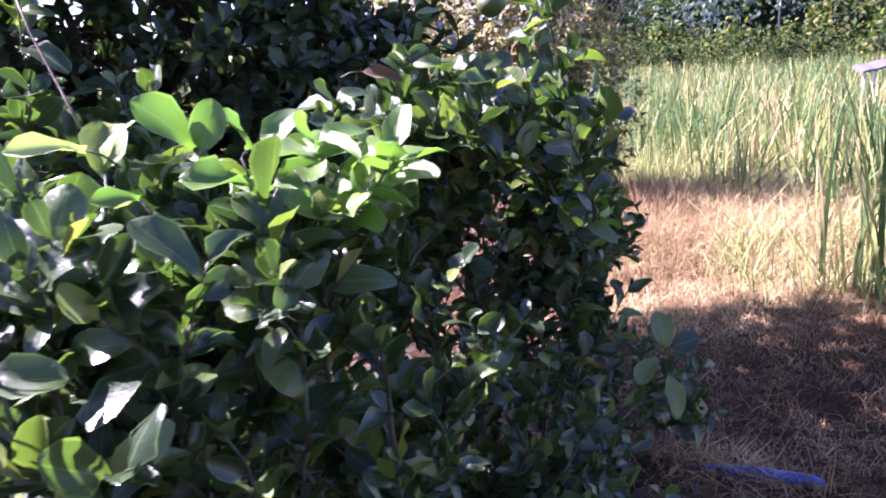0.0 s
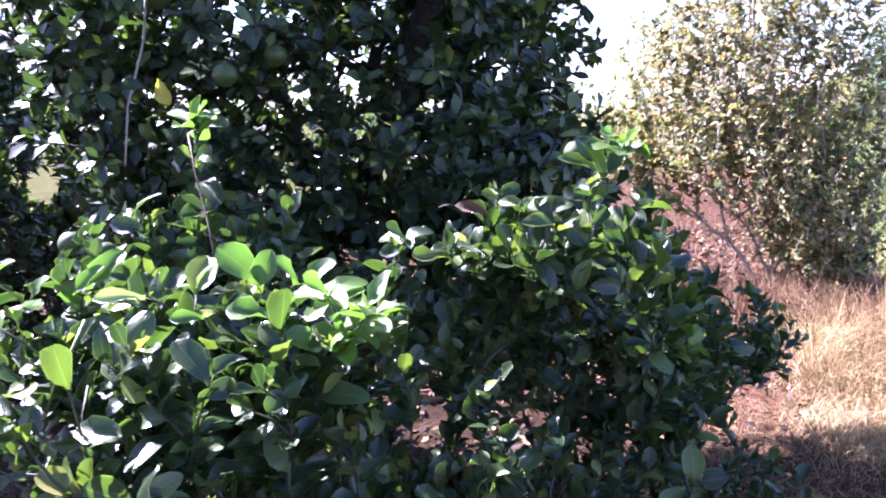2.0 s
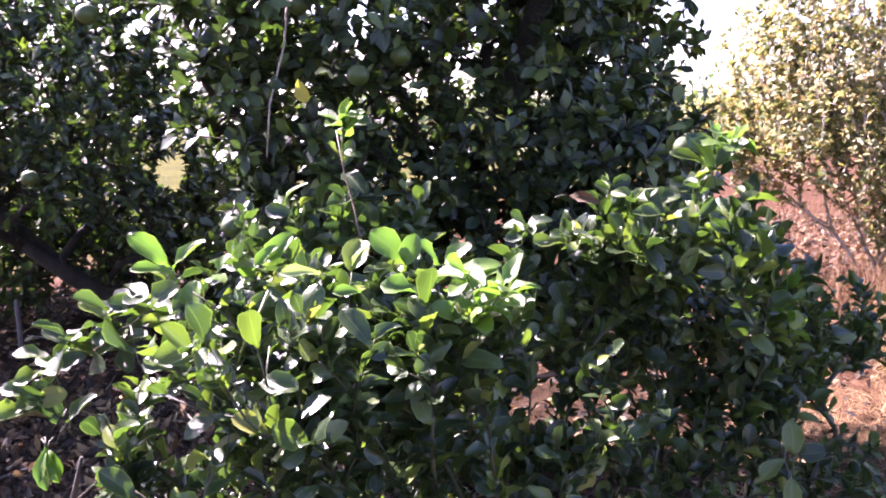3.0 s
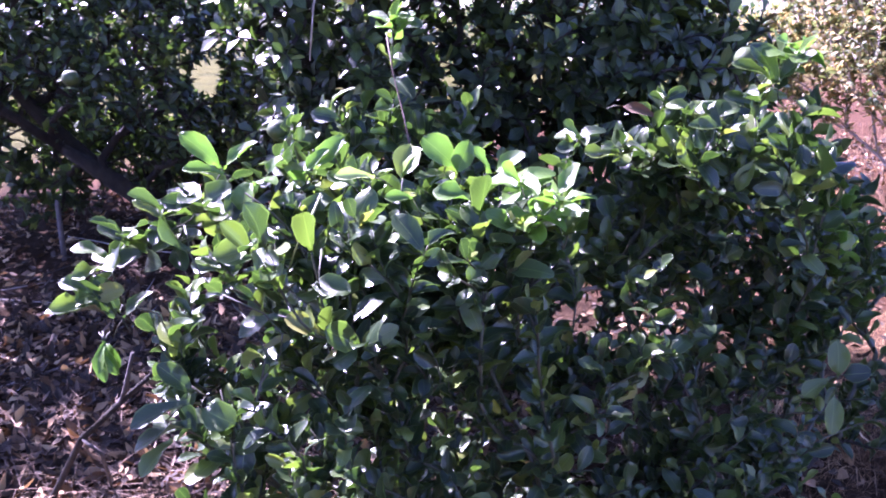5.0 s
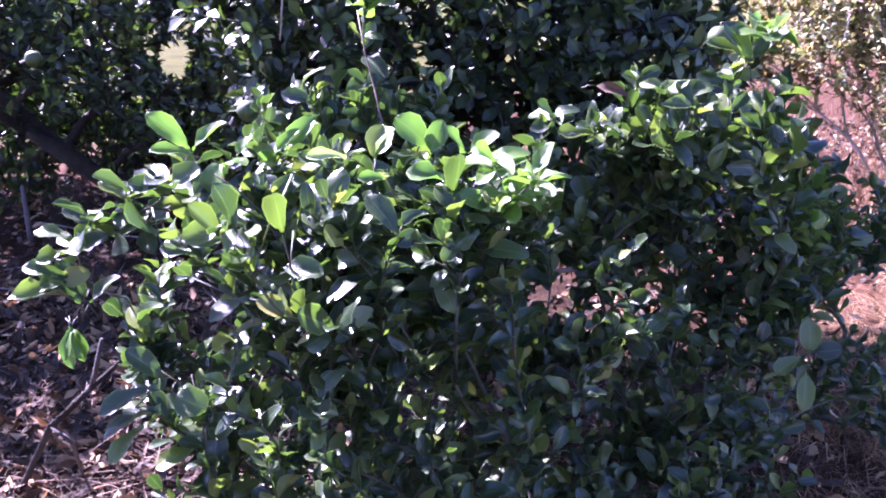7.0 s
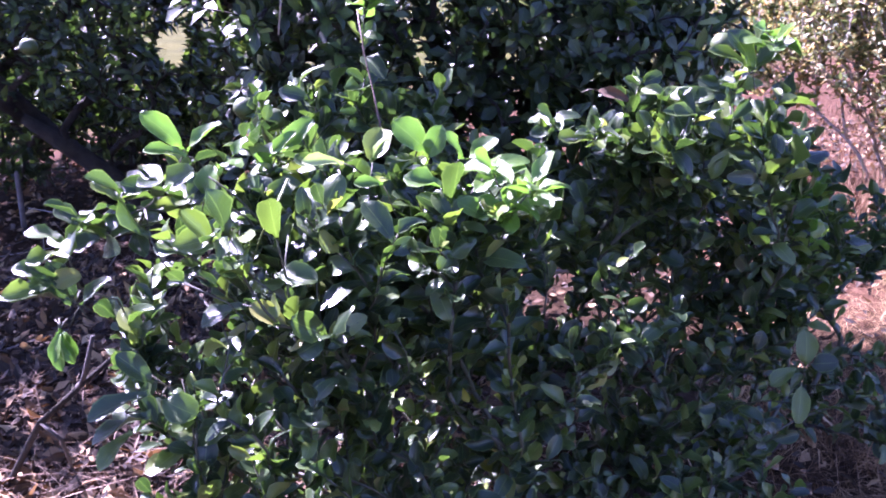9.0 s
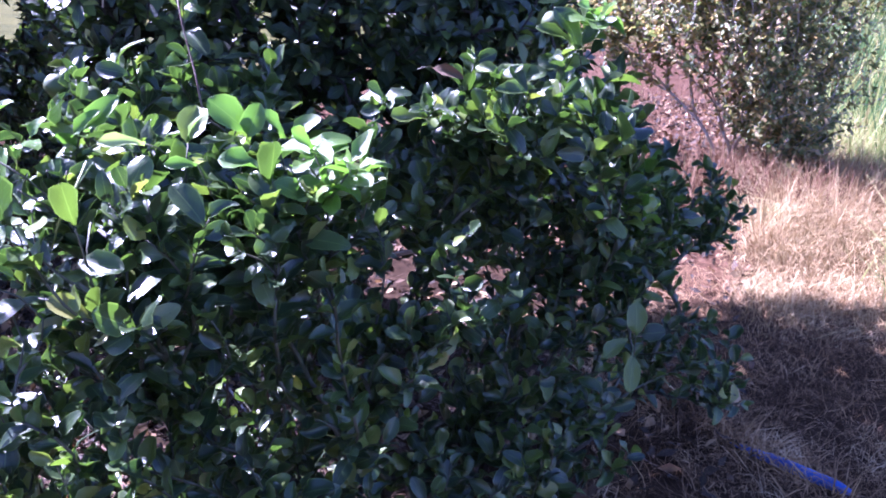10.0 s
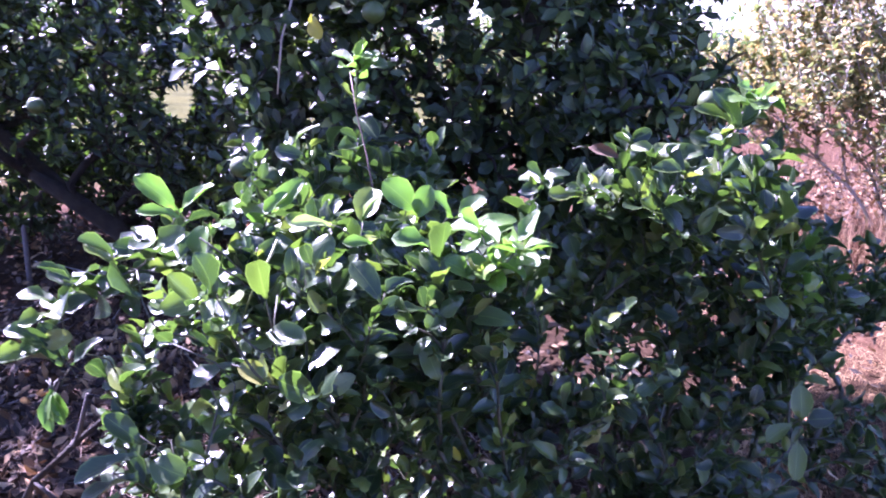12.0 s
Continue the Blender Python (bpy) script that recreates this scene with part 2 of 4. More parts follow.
# ---- geometry helpers ----
def mesh_of(name, verts, faces, mat, uvs=None, smooth=True):
    me = bpy.data.meshes.new(name)
    me.from_pydata(np.asarray(verts, dtype=np.float32), [], np.asarray(faces, dtype=np.int32))
    if uvs is not None:
        layer = me.uv_layers.new(name="UVMap")
        loops = np.empty(len(me.loops), dtype=np.int32)
        me.loops.foreach_get("vertex_index", loops)
        layer.data.foreach_set("uv", np.asarray(uvs, dtype=np.float32)[loops].ravel())
    if smooth:
        me.polygons.foreach_set("use_smooth", np.ones(len(me.polygons), dtype=bool))
    me.materials.append(mat)
    me.update()
    return me


def part(name, me, parent, label="", kind=""):
    ob = new(name, me)
    ob.parent = parent
    ob.matrix_parent_inverse = Matrix.Translation(-parent.location)
    return tagged(ob, label, kind=kind)


def thing(name, place, label, category, group="", kind=""):
    ob = new(name)
    ob.empty_display_size = 0.1
    ob.location = place
    return tagged(ob, label, category, group, kind)


def unit(v):
    v = np.asarray(v, dtype=float)
    return v / np.maximum(np.linalg.norm(v, axis=-1, keepdims=True), 1e-9)


def leaf_shape(width=0.5, fold=0.3, droop=0.25, wave=0.05, twist=0.0, rows=8, across=5, blunt=1.0):
    """A leaf of length 1 along y, on a short stalk: folded along its midrib, drooping, with a wavy rim."""
    if rows > 6:
        s = np.array([0.0, 0.08, 0.20, 0.42, 0.66, 0.85, 0.955, 1.0])
    else:
        s = np.array([0.0, 0.22, 0.70, 1.0]) if rows == 4 else np.array([0.0, 0.5, 1.0])
    k = np.linspace(-1, 1, across)
    half = np.where(s <= 0.09, 0.03, 0)
    body = np.clip((s - 0.07) / 0.93, 0, 1) ** blunt
    half = half + 0.5 * width * np.interp(body, [0, 0.08, 0.2, 0.4, 0.58, 0.75, 0.88, 0.96, 1], [0.06, 0.34, 0.66, 0.93, 1.0, 0.93, 0.70, 0.40, 0.14]) * (s > 0.09)
    half = np.maximum(half, 0.012)
    verts, uvs = [], []
    for i, si in enumerate(s):
        for kj in k:
            x = kj * half[i]
            z = abs(kj) ** 1.6 * half[i] * fold - droop * si * si + 0.6 * wave * math.sin(8 * si + 1.7 * kj) * abs(kj)
            a = twist * si
            verts.append((x * math.cos(a) - z * math.sin(a), si * (1 - 0.12 * droop * si), x * math.sin(a) + z * math.cos(a)))
            uvs.append((0.5 + 0.5 * kj, si))
    faces = []
    for i in range(len(s) - 1):
        for j in range(across - 1):
            a = i * across + j
            faces.append((a, a + 1, a + across + 1, a + across))
    return np.array(verts), np.array(faces), np.array(uvs)


def frames_for(y_dir, normal_hint):
    y = unit(y_dir)
    z = normal_hint - np.sum(normal_hint * y, axis=1, keepdims=True) * y
    z = unit(z)
    x = np.cross(y, z)
    return np.stack([x, y, z], axis=2)


def scatter(shapes, which, places, turns, sizes):
    """Many copies of the shapes joined into one set of arrays."""
    vs, fs, us, base = [], [], [], 0
    for n, (v, f, u) in enumerate(shapes):
        pick = np.where(which == n)[0]
        if not len(pick):
            continue
        w = np.einsum("nij,vj->nvi", turns[pick], v) * sizes[pick][:, None, None] + places[pick][:, None, :]
        vs.append(w.reshape(-1, 3))
        fs.append((f[None] + (np.arange(len(pick)) * len(v))[:, None, None]).reshape(-1, f.shape[1]) + base)
        us.append(np.tile(u, (len(pick), 1)))
        base += len(pick) * len(v)
    return np.concatenate(vs), np.concatenate(fs), np.concatenate(us)


def tube(points, radii, sides=6, rough=0.0, rng=None):
    """A tapered tube along points, closed at both ends."""
    p = np.asarray(points, dtype=float)
    r = np.asarray(radii, dtype=float)
    d = unit(np.gradient(p, axis=0))
    ref = np.tile([0.31, 0.17, 0.93], (len(p), 1))
    u = unit(np.cross(d, ref))
    w = np.cross(d, u)
    a = np.linspace(0, 2 * np.pi, sides, endpoint=False)
    rr = r[:, None] * np.ones(sides)
    if rng is not None and rough:
        rr = rr * (1 + rough * rng.normal(size=rr.shape))
    v = p[:, None] + rr[..., None] * (np.cos(a)[None, :, None] * u[:, None] + np.sin(a)[None, :, None] * w[:, None])
    v = np.concatenate([v.reshape(-1, 3), p[:1], p[-1:]])
    n = len(p)
    f = []
    for i in range(n - 1):
        for j in range(sides):
            k = (j + 1) % sides
            f.append((i * sides + j, i * sides + k, (i + 1) * sides + k, (i + 1) * sides + j))
    c0, c1 = n * sides, n * sides + 1
    for j in range(0, sides, 2):
        f.append((c0, (j + 2) % sides, (j + 1) % sides, j))
        b = (n - 1) * sides
        f.append((c1, b + j, b + (j + 1) % sides, b + (j + 2) % sides))
    return v, np.array(f)


def joined(pieces):
    vs, fs, base = [], [], 0
    for v, f in pieces:
        vs.append(v)
        fs.append(f + base)
        base += len(v)
    return np.concatenate(vs), np.concatenate(fs)


def grow(rng, trunk, tips, step=0.06, reach=0.22, limbs=(), below=0.0):
    """Branches from a trunk line to the tips: each tip springs from the nearest older wood. Gives chains of points, with parents."""
    tips = np.asarray(tips, dtype=float)
    room = 200 + 40 * len(tips)
    pos, par, length, chains, count = np.zeros((room, 3)), np.full(room, -1), np.zeros(room), [], 0

    def add(q, parent, far):
        nonlocal count
        pos[count], par[count], length[count] = q, parent, far
        count += 1
        return count - 1

    chain = []
    for q in trunk:
        last = chain[-1] if chain else -1
        chain.append(add(q, last, length[last] + np.linalg.norm(np.array(q) - pos[last]) if chain else 0.0))
    chains.append(chain)
    for limb in limbs:
        chain = [int(np.argmin(np.linalg.norm(pos[:count] - np.array(limb[0]), axis=1)))]
        for q in limb[1:]:
            chain.append(add(q, chain[-1], length[chain[-1]] + 0.3 * np.linalg.norm(np.array(q) - pos[chain[-1]])))
        chains.append(chain)
    order = np.argsort(np.linalg.norm(tips - np.array(trunk[-1]), axis=1) + 0.2 * rng.random(len(tips)))
    for t in order:
        tip, arr = tips[t], pos[:count]
        back = np.linalg.norm(arr - tip, axis=1)
        cost = back + reach * length[:count] + 0.35 * np.maximum(arr[:, 2] - tip[2], 0) + below * np.maximum(arr[:, 2] - tip[2] + 0.12, 0) + 10.0 * (back < 0.05)
        n = int(np.argmin(cost))
        a = arr[n].copy()
        d = back[n]
        before = arr[par[n]] if par[n] >= 0 else a - np.array([0, 0, 1.0])
        ctrl = a + unit(a - before) * 0.35 * d + np.array([0, 0, 0.10 * d]) + rng.normal(size=3) * 0.06 * d
        m = min(36, max(3, int(d / step)))
        chain = [n]
        for i in range(1, m + 1):
            s = i / m
            q = (1 - s) ** 2 * a + 2 * s * (1 - s) * ctrl + s * s * tip + rng.normal(size=3) * 0.006 * min(1, d)
            if below:
                q[2] = min(q[2], a[2] + (tip[2] - a[2]) * s + 0.02)
            chain.append(add(q, chain[-1], length[chain[-1]] + d / m))
        chains.append(chain)
    load = np.zeros(count)
    for chain in chains:
        load[chain[-1]] += 1
    for i in range(count - 1, 0, -1):
        if par[i] >= 0:
            load[par[i]] += load[i]
    return pos[:count], par[:count], chains, load


def in_blobs(rng, blobs, count, shell=0.55):
    """Points in a union of ellipsoids (centre, radii), thicker towards the skin."""
    sizes = np.array([b[3] * b[4] * b[5] for b in blobs]) ** 0.67
    out = []
    while len(out) < count:
        b = blobs[rng.choice(len(blobs), p=sizes / sizes.sum())]
        d = unit(rng.normal(size=3))
        q = np.array(b[:3]) + d * np.array(b[3:6]) * rng.uniform(shell, 1.0)
        if q[2] > 0.12:
            deep = min(np.linalg.norm((q - np.array(o[:3])) / np.array(o[3:6])) for o in blobs)
            if deep > shell * 0.8:
                out.append(q)
    return np.array(out)


def leaves_on(rng, pos, chains, spread, per_twig, size, skip=1, up=0.75, centre=None, outward=0.4, stand=0.75, rise=0.12, sheen=0.0, loose=0.3, along=0.0, crowd=1.0):
    """Leaf places, frames and sizes along the outer ends of the chains."""
    P, Y, N, S = [], [], [], []
    for chain in chains[skip:]:
        pts = pos[chain]
        run = np.concatenate([[0], np.cumsum(np.linalg.norm(np.diff(pts, axis=0), axis=1))])
        n = int(rng.integers(per_twig[0], per_twig[1] + 1))
        cover = max(spread, along * run[-1])
        n = int(n * cover / spread)
        i = np.arange(n)
        at = run[-1] - np.minimum(run[-1] * 0.95, cover * ((i + 0.25 * rng.random(n)) / n) ** crowd)
        q = np.stack([np.interp(at, run, pts[:, c]) for c in range(3)], axis=1)
        d = unit(pts[-1] - pts[max(0, len(pts) - 4)])
        side = unit(np.cross(d, [0.2, 0.1, 0.97]))
        top = np.cross(side, d)
        angle = rng.uniform(0, 6.28) + 2.4 * i + rng.normal(size=n) * 0.35
        radial = np.cos(angle)[:, None] * side + np.sin(angle)[:, None] * top
        lean = np.where(i > 0, stand, 0.35)[:, None]
        hint = np.array([0, 0, up]) + d * 0.5 - radial * 0.15 + rng.normal(size=(n, 3)) * loose + sheen * np.array([0.0, -0.45, 0.9])
        if centre is not None:
            hint = hint + outward * unit(q - centre)
        P.append(q)
        Y.append(unit(d * (1 - 0.45 * lean) + radial * lean + np.array([0, 0, rise]) + rng.normal(size=(n, 3)) * 0.15))
        N.append(hint)
        S.append(size * (0.5 + 0.68 * rng.random(n)) * np.where(i > 0, 1, 0.7))
    P, Y, N, S = map(np.concatenate, (P, Y, N, S))
    return P, frames_for(Y, N), S


def ground_z(x, y):
    """Nearly level near the trees, rising to a wooded slope far off."""
    x, y = np.asarray(x, dtype=float), np.asarray(y, dtype=float)
    z = 0.025 * np.sin(1.7 * x + 0.6 * y) + 0.02 * np.sin(2.3 * y - 1.1 * x)
    far = np.clip((y - 55) / 90, 0, 1)
    side = np.clip((x + 10) / 50, 0, 1)
    return z * np.exp(-(x * x + y * y) / 400) + 16 * far * far * (3 - 2 * far) * side


# ---- ground ----
def build_ground():
    n = 181
    g = np.sinh(np.linspace(-6.2, 6.2, n)) / math.sinh(6.2) * 900
    X, Y = np.meshgrid(g, g + 3.0, indexing="ij")
    v = np.stack([X, Y, ground_z(X, Y)], axis=2).reshape(-1, 3)
    i = np.arange(n * n).reshape(n, n)
    f = np.stack([i[:-1, :-1], i[1:, :-1], i[1:, 1:], i[:-1, 1:]], axis=2).reshape(-1, 4)
    ob = new("ground", mesh_of("ground", v, f, ground_material()))
    return tagged(ob, "brown soil and dry straw-coloured turf, greener farther off", "ground", kind="structure")


build_ground()

LEAVES = [leaf_shape(0.52, 0.45, 0.20, 0.09), leaf_shape(0.60, 0.30, 0.45, 0.12, 0.35), leaf_shape(0.50, 0.75, 0.08, 0.08, -0.3),
          leaf_shape(0.66, 0.35, 0.30, 0.16, -0.4), leaf_shape(0.56, 0.95, 0.55, 0.10, 0.5), leaf_shape(0.62, -0.30, 0.22, 0.14, 0.15),
          leaf_shape(0.52, 0.60, -0.20, 0.12, 0.2), leaf_shape(0.58, 0.25, 0.75, 0.10, -0.15), leaf_shape(0.55, 0.70, 0.35, 0.20, 0.7), leaf_shape(0.64, 0.50, -0.10, 0.18, -0.6)]
SMALL_LEAVES = [leaf_shape(0.54, 0.3, 0.25, 0.05, 0.0, 4, 3), leaf_shape(0.50, 0.4, 0.4, 0.08, 0.4, 4, 3), leaf_shape(0.58, 0.15, 0.15, 0.06, -0.3, 4, 3)]
TINY_LEAVES = [leaf_shape(0.52, 0.3, 0.25, 0.05, 0.0, 3, 3), leaf_shape(0.48, 0.4, 0.45, 0.08, 0.4, 3, 3), leaf_shape(0.60, -0.2, 0.2, 0.06, -0.4, 3, 3)]
FLAT_LEAVES = [leaf_shape(0.50, 0.3, 0.25, 0.05, 0.3, 3, 2), leaf_shape(0.44, 0.4, 0.5, 0.08, -0.5, 3, 2), leaf_shape(0.56, -0.2, 0.1, 0.06, 0.6, 3, 2)]


def fruit_mesh(name, radius, seed):
    """A round citrus fruit, a little flattened, with a dimpled stalk end and its stub."""
    bm = bmesh.new()
    bmesh.ops.create_uvsphere(bm, u_segments=20, v_segments=14, radius=radius)
    for v in bm.verts:
        t = v.co.z / radius
        v.co.z *= 0.96
        v.co *= 1 + 0.02 * math.sin(5 * t + seed) - 0.07 * max(0, t - 0.85) / 0.15 + 0.05 * max(0, -t - 0.9) / 0.1
    bmesh.ops.create_cone(bm, cap_ends=True, segments=7, radius1=radius * 0.09, radius2=radius * 0.07, depth=radius * 0.4,
                          matrix=Matrix.Translation((0, 0, radius * 1.0)))
    for f in bm.faces:
        f.smooth = True
    me = bpy.data.meshes.new(name)
    bm.to_mesh(me)
    bm.free()
    me.materials.append(fruit_skin)
    return me


def woody(owner, pos, par, chains, load, thin, power, thick_at, mats, rng, names=("limb", "fine_wood")):
    """Thick chains become limbs of their own, thin ones one mesh of twigs."""
    radius = thin * np.maximum(load, 1) ** power
    fine = []
    for k, chain in enumerate(chains):
        r = radius[chain].copy()
        if k:
            r[0] = min(r[0], r[1] * 1.25)
        big = r.max() > thick_at
        if big:
            v, f = tube(pos[chain], r, 9, 0.05, rng)
            part("trunk" if k == 0 else names[0], mesh_of(names[0], v, f, mats[0]), owner)
        else:
            fine.append(tube(pos[chain], r, 5 if r.max() > thin * 1.6 else 4))
    v, f = joined(fine)
    part(names[1], mesh_of(names[1], v, f, mats[1]), owner, kind="stuff")


# ---- the lemon bush ----
# the bush is two masses: one towards the sun, one in the shade of the tree
SUNLIT_MASS = [(-0.62, 1.08, 1.15, 0.44, 0.46, 0.32), (-0.26, 1.12, 1.24, 0.25, 0.22, 0.22), (-0.36, 1.30, 0.72, 0.46, 0.54, 0.42),
               (-0.85, 1.60, 1.22, 0.42, 0.42, 0.38), (-0.62, 0.76, 1.05, 0.36, 0.26, 0.30), (-0.80, 0.70, 1.22, 0.22, 0.18, 0.16),
               (-0.55, 0.85, 0.75, 0.32, 0.30, 0.34), (-0.25, 1.25, 0.42, 0.46, 0.42, 0.32), (-0.60, 0.98, 1.36, 0.40, 0.30, 0.09),
               (-0.24, 1.12, 1.36, 0.22, 0.16, 0.09)]
SHADED_MASS = [(0.10, 2.25, 1.12, 0.42, 0.42, 0.46), (0.16, 2.05, 0.62, 0.34, 0.40, 0.36), (0.36, 2.75, 0.86, 0.22, 0.30, 0.24),
               (0.54, 3.22, 0.86, 0.26, 0.28, 0.22), (-0.14, 1.62, 0.95, 0.30, 0.30, 0.26), (0.16, 1.85, 0.40, 0.38, 0.36, 0.28),
               (0.30, 2.40, 1.00, 0.26, 0.32, 0.30), (0.10, 1.92, 1.38, 0.34, 0.20, 0.14), (0.62, 2.62, 0.42, 0.28, 0.30, 0.20),
               (-0.24, 1.98, 1.14, 0.28, 0.24, 0.28)]
SHOOTS = [(-0.94, 0.52, 1.20), (-0.99, 0.66, 1.28), (-0.83, 0.79, 1.34), (-0.83, 0.90, 1.40), (-0.68, 0.53, 1.00), (-0.39, 1.16, 1.45),
          (-0.30, 1.18, 1.43), (-0.15, 1.11, 1.41), (-0.47, 0.89, 1.24), (0.28, 1.84, 1.70), (0.18, 1.85, 1.53), (-0.10, 1.95, 1.52),
          (0.05, 1.90, 1.50), (0.40, 2.20, 1.16), (0.50, 1.73, 0.78), (0.04, 2.06, 1.00), (-0.71, 1.43, 1.73), (-0.75, 0.95, 1.43),
          (-0.66, 0.99, 1.43), (-0.56, 1.04, 1.43), (-0.47, 1.10, 1.43), (-0.22, 1.15, 1.41), (0.80, 3.40, 0.83), (0.72, 3.30, 0.98), (-0.23, 1.56, 1.46),
          (-0.14, 1.68, 1.43), (0.10, 1.80, 1.46), (0.30, 1.95, 1.56), (0.36, 2.34, 1.08), (-0.42, 0.52, 1.40), (-0.50, 0.60, 1.38)]

# single leaves that stand out on the open side: base, run to the tip, width for length
LOW_LEAVES = [
    (-0.50, 0.78, 1.25, 0.082, 0.025, 0.004, 0.72), (-0.53, 0.73, 1.19, -0.045, -0.085, 0.003, 0.52), 
    (-0.64, 0.56, 1.04, -0.045, -0.107, 0.000, 0.46), (-0.63, 0.55, 1.00, -0.046, -0.103, 0.008, 0.32), (-0.64, 0.51, 0.98, -0.004, -0.083, -0.026, 0.50),
    (-0.62, 0.57, 1.03, 0.070, 0.009, -0.020, 0.82), (-0.65, 0.58, 1.05, -0.035, -0.041, 0.071, 0.55), (-0.86, 0.58, 1.18, -0.059, -0.102, 0.059, 0.25),
    (-0.86, 0.58, 1.18, -0.039, -0.059, 0.083, 0.28), (-0.86, 0.59, 1.18, -0.020, -0.032, 0.084, 0.39), (-0.85, 0.59, 1.17, 0.039, 0.032, 0.061, 0.49)]
CREST_LEAVES = [
    (-0.80, 0.86, 1.44, -0.038, -0.075, 0.031, 0.45), (-0.82, 0.87, 1.45, -0.035, -0.060, 0.087, 0.36), (-0.80, 0.86, 1.45, 0.057, 0.030, 0.073, 0.44),
    (-0.72, 0.82, 1.36, 0.019, -0.002, 0.072, 0.76), (-0.36, 1.16, 1.45, -0.050, -0.049, 0.076, 0.79), (-0.35, 1.14, 1.44, 0.030, -0.003, 0.073, 0.53),
    (-0.28, 1.20, 1.44, 0.060, 0.005, 0.055, 0.65), (-0.27, 1.19, 1.38, 0.088, 0.015, 0.041, 0.40), (-0.40, 1.03, 1.40, -0.033, -0.053, 0.013, 0.51),
    (-0.63, 0.98, 1.45, 0.051, 0.018, 0.078, 0.39), (-0.65, 0.96, 1.44, 0.048, 0.014, 0.061, 0.43), (-0.29, 1.19, 1.44, -0.016, -0.029, 0.069, 0.41)]
FAR_LEAVES = [
    (0.48, 1.75, 0.83, 0.013, -0.069, -0.078, 0.48), (0.48, 1.77, 0.87, -0.006, 0.004, 0.092, 0.51), (0.46, 1.77, 0.86, -0.054, -0.050, -0.034, 0.63),
    (0.49, 1.77, 0.88, 0.057, -0.020, 0.030, 0.70), (0.23, 1.79, 1.63, 0.073, -0.017, 0.090, 0.46), (0.23, 1.79, 1.63, -0.036, -0.029, 0.107, 0.60),
    (0.22, 1.79, 1.64, -0.086, -0.041, 0.051, 0.32), (0.01, 1.87, 1.51, 0.112, -0.003, 0.059, 0.40), (0.02, 1.87, 1.51, 0.104, -0.012, -0.011, 0.41),
    (0.03, 1.93, 1.06, 0.068, -0.021, -0.004, 0.80), (-0.70, 1.43, 1.75, 0.014, -0.026, 0.083, 0.46), (-0.70, 1.43, 1.76, 0.071, 0.009, 0.016, 0.64)]
DROOPING_LEAVES = [(-0.88, 0.56, 1.12, 0.026, -0.049, -0.042, 0.26), (-0.88, 0.56, 1.12, 0.045, -0.029, -0.051, 0.21), (-0.89, 0.56, 1.11, 0.039, -0.041, -0.055, 0.22), (-0.88, 0.56, 1.12, 0.047, -0.017, -0.038, 0.25)]
PALE_LEAVES = [(-0.38, 0.85, 1.48, -0.043, -0.064, 0.017, 0.34)]
YELLOW_LEAVES = [(-0.19, 1.82, 1.46, 0.051, -0.017, -0.003, 0.47), (-0.25, 1.15, 0.89, 0.032, -0.029, -0.011, 0.38)]
BROWN_LEAVES = [(-0.19, 1.84, 1.54, 0.096, -0.005, -0.011, 0.35), (-0.03, 1.88, 1.32, 0.023, -0.018, 0.042, 0.74)]
SHOOT_STEM = [(-0.56, 1.29, 1.43), (-0.63, 1.36, 1.53), (-0.69, 1.4, 1.64), (-0.73, 1.43, 1.74)]
BARE_STEMS = [("shoot_stem", [(-0.515, 0.85, 1.43), (-0.528, 0.82, 1.371), (-0.545, 0.80, 1.324), (-0.573, 0.80, 1.26)], 0.0028, young_stem, "smooth yellow-green young stem"),
              ("dead_twig", [(-0.32, 1.13, 1.37), (-0.318, 1.10, 1.301), (-0.314, 1.08, 1.25)], 0.0036, pale_wood, "bare pale dead twig"),
              ("dead_twig", [(-0.72, 2.78, 0.57), (-0.50, 2.69, 0.667), (-0.37, 2.66, 0.705)], 0.013, pale_wood, "bare pale broken branch"),
              ("dead_twig", [(-0.56, 1.40, 0.98), (-0.495, 1.25, 0.858), (-0.465, 1.20, 0.72)], 0.0045, red_stem, "bare reddish twig")]
# thin places on the sunny flank, where the light falls in: centre and reach
SUNNY = [(-0.58, 0.70, 1.00, 0.09), (-0.58, 0.80, 1.14, 0.08), (-0.68, 0.56, 1.04, 0.10)]
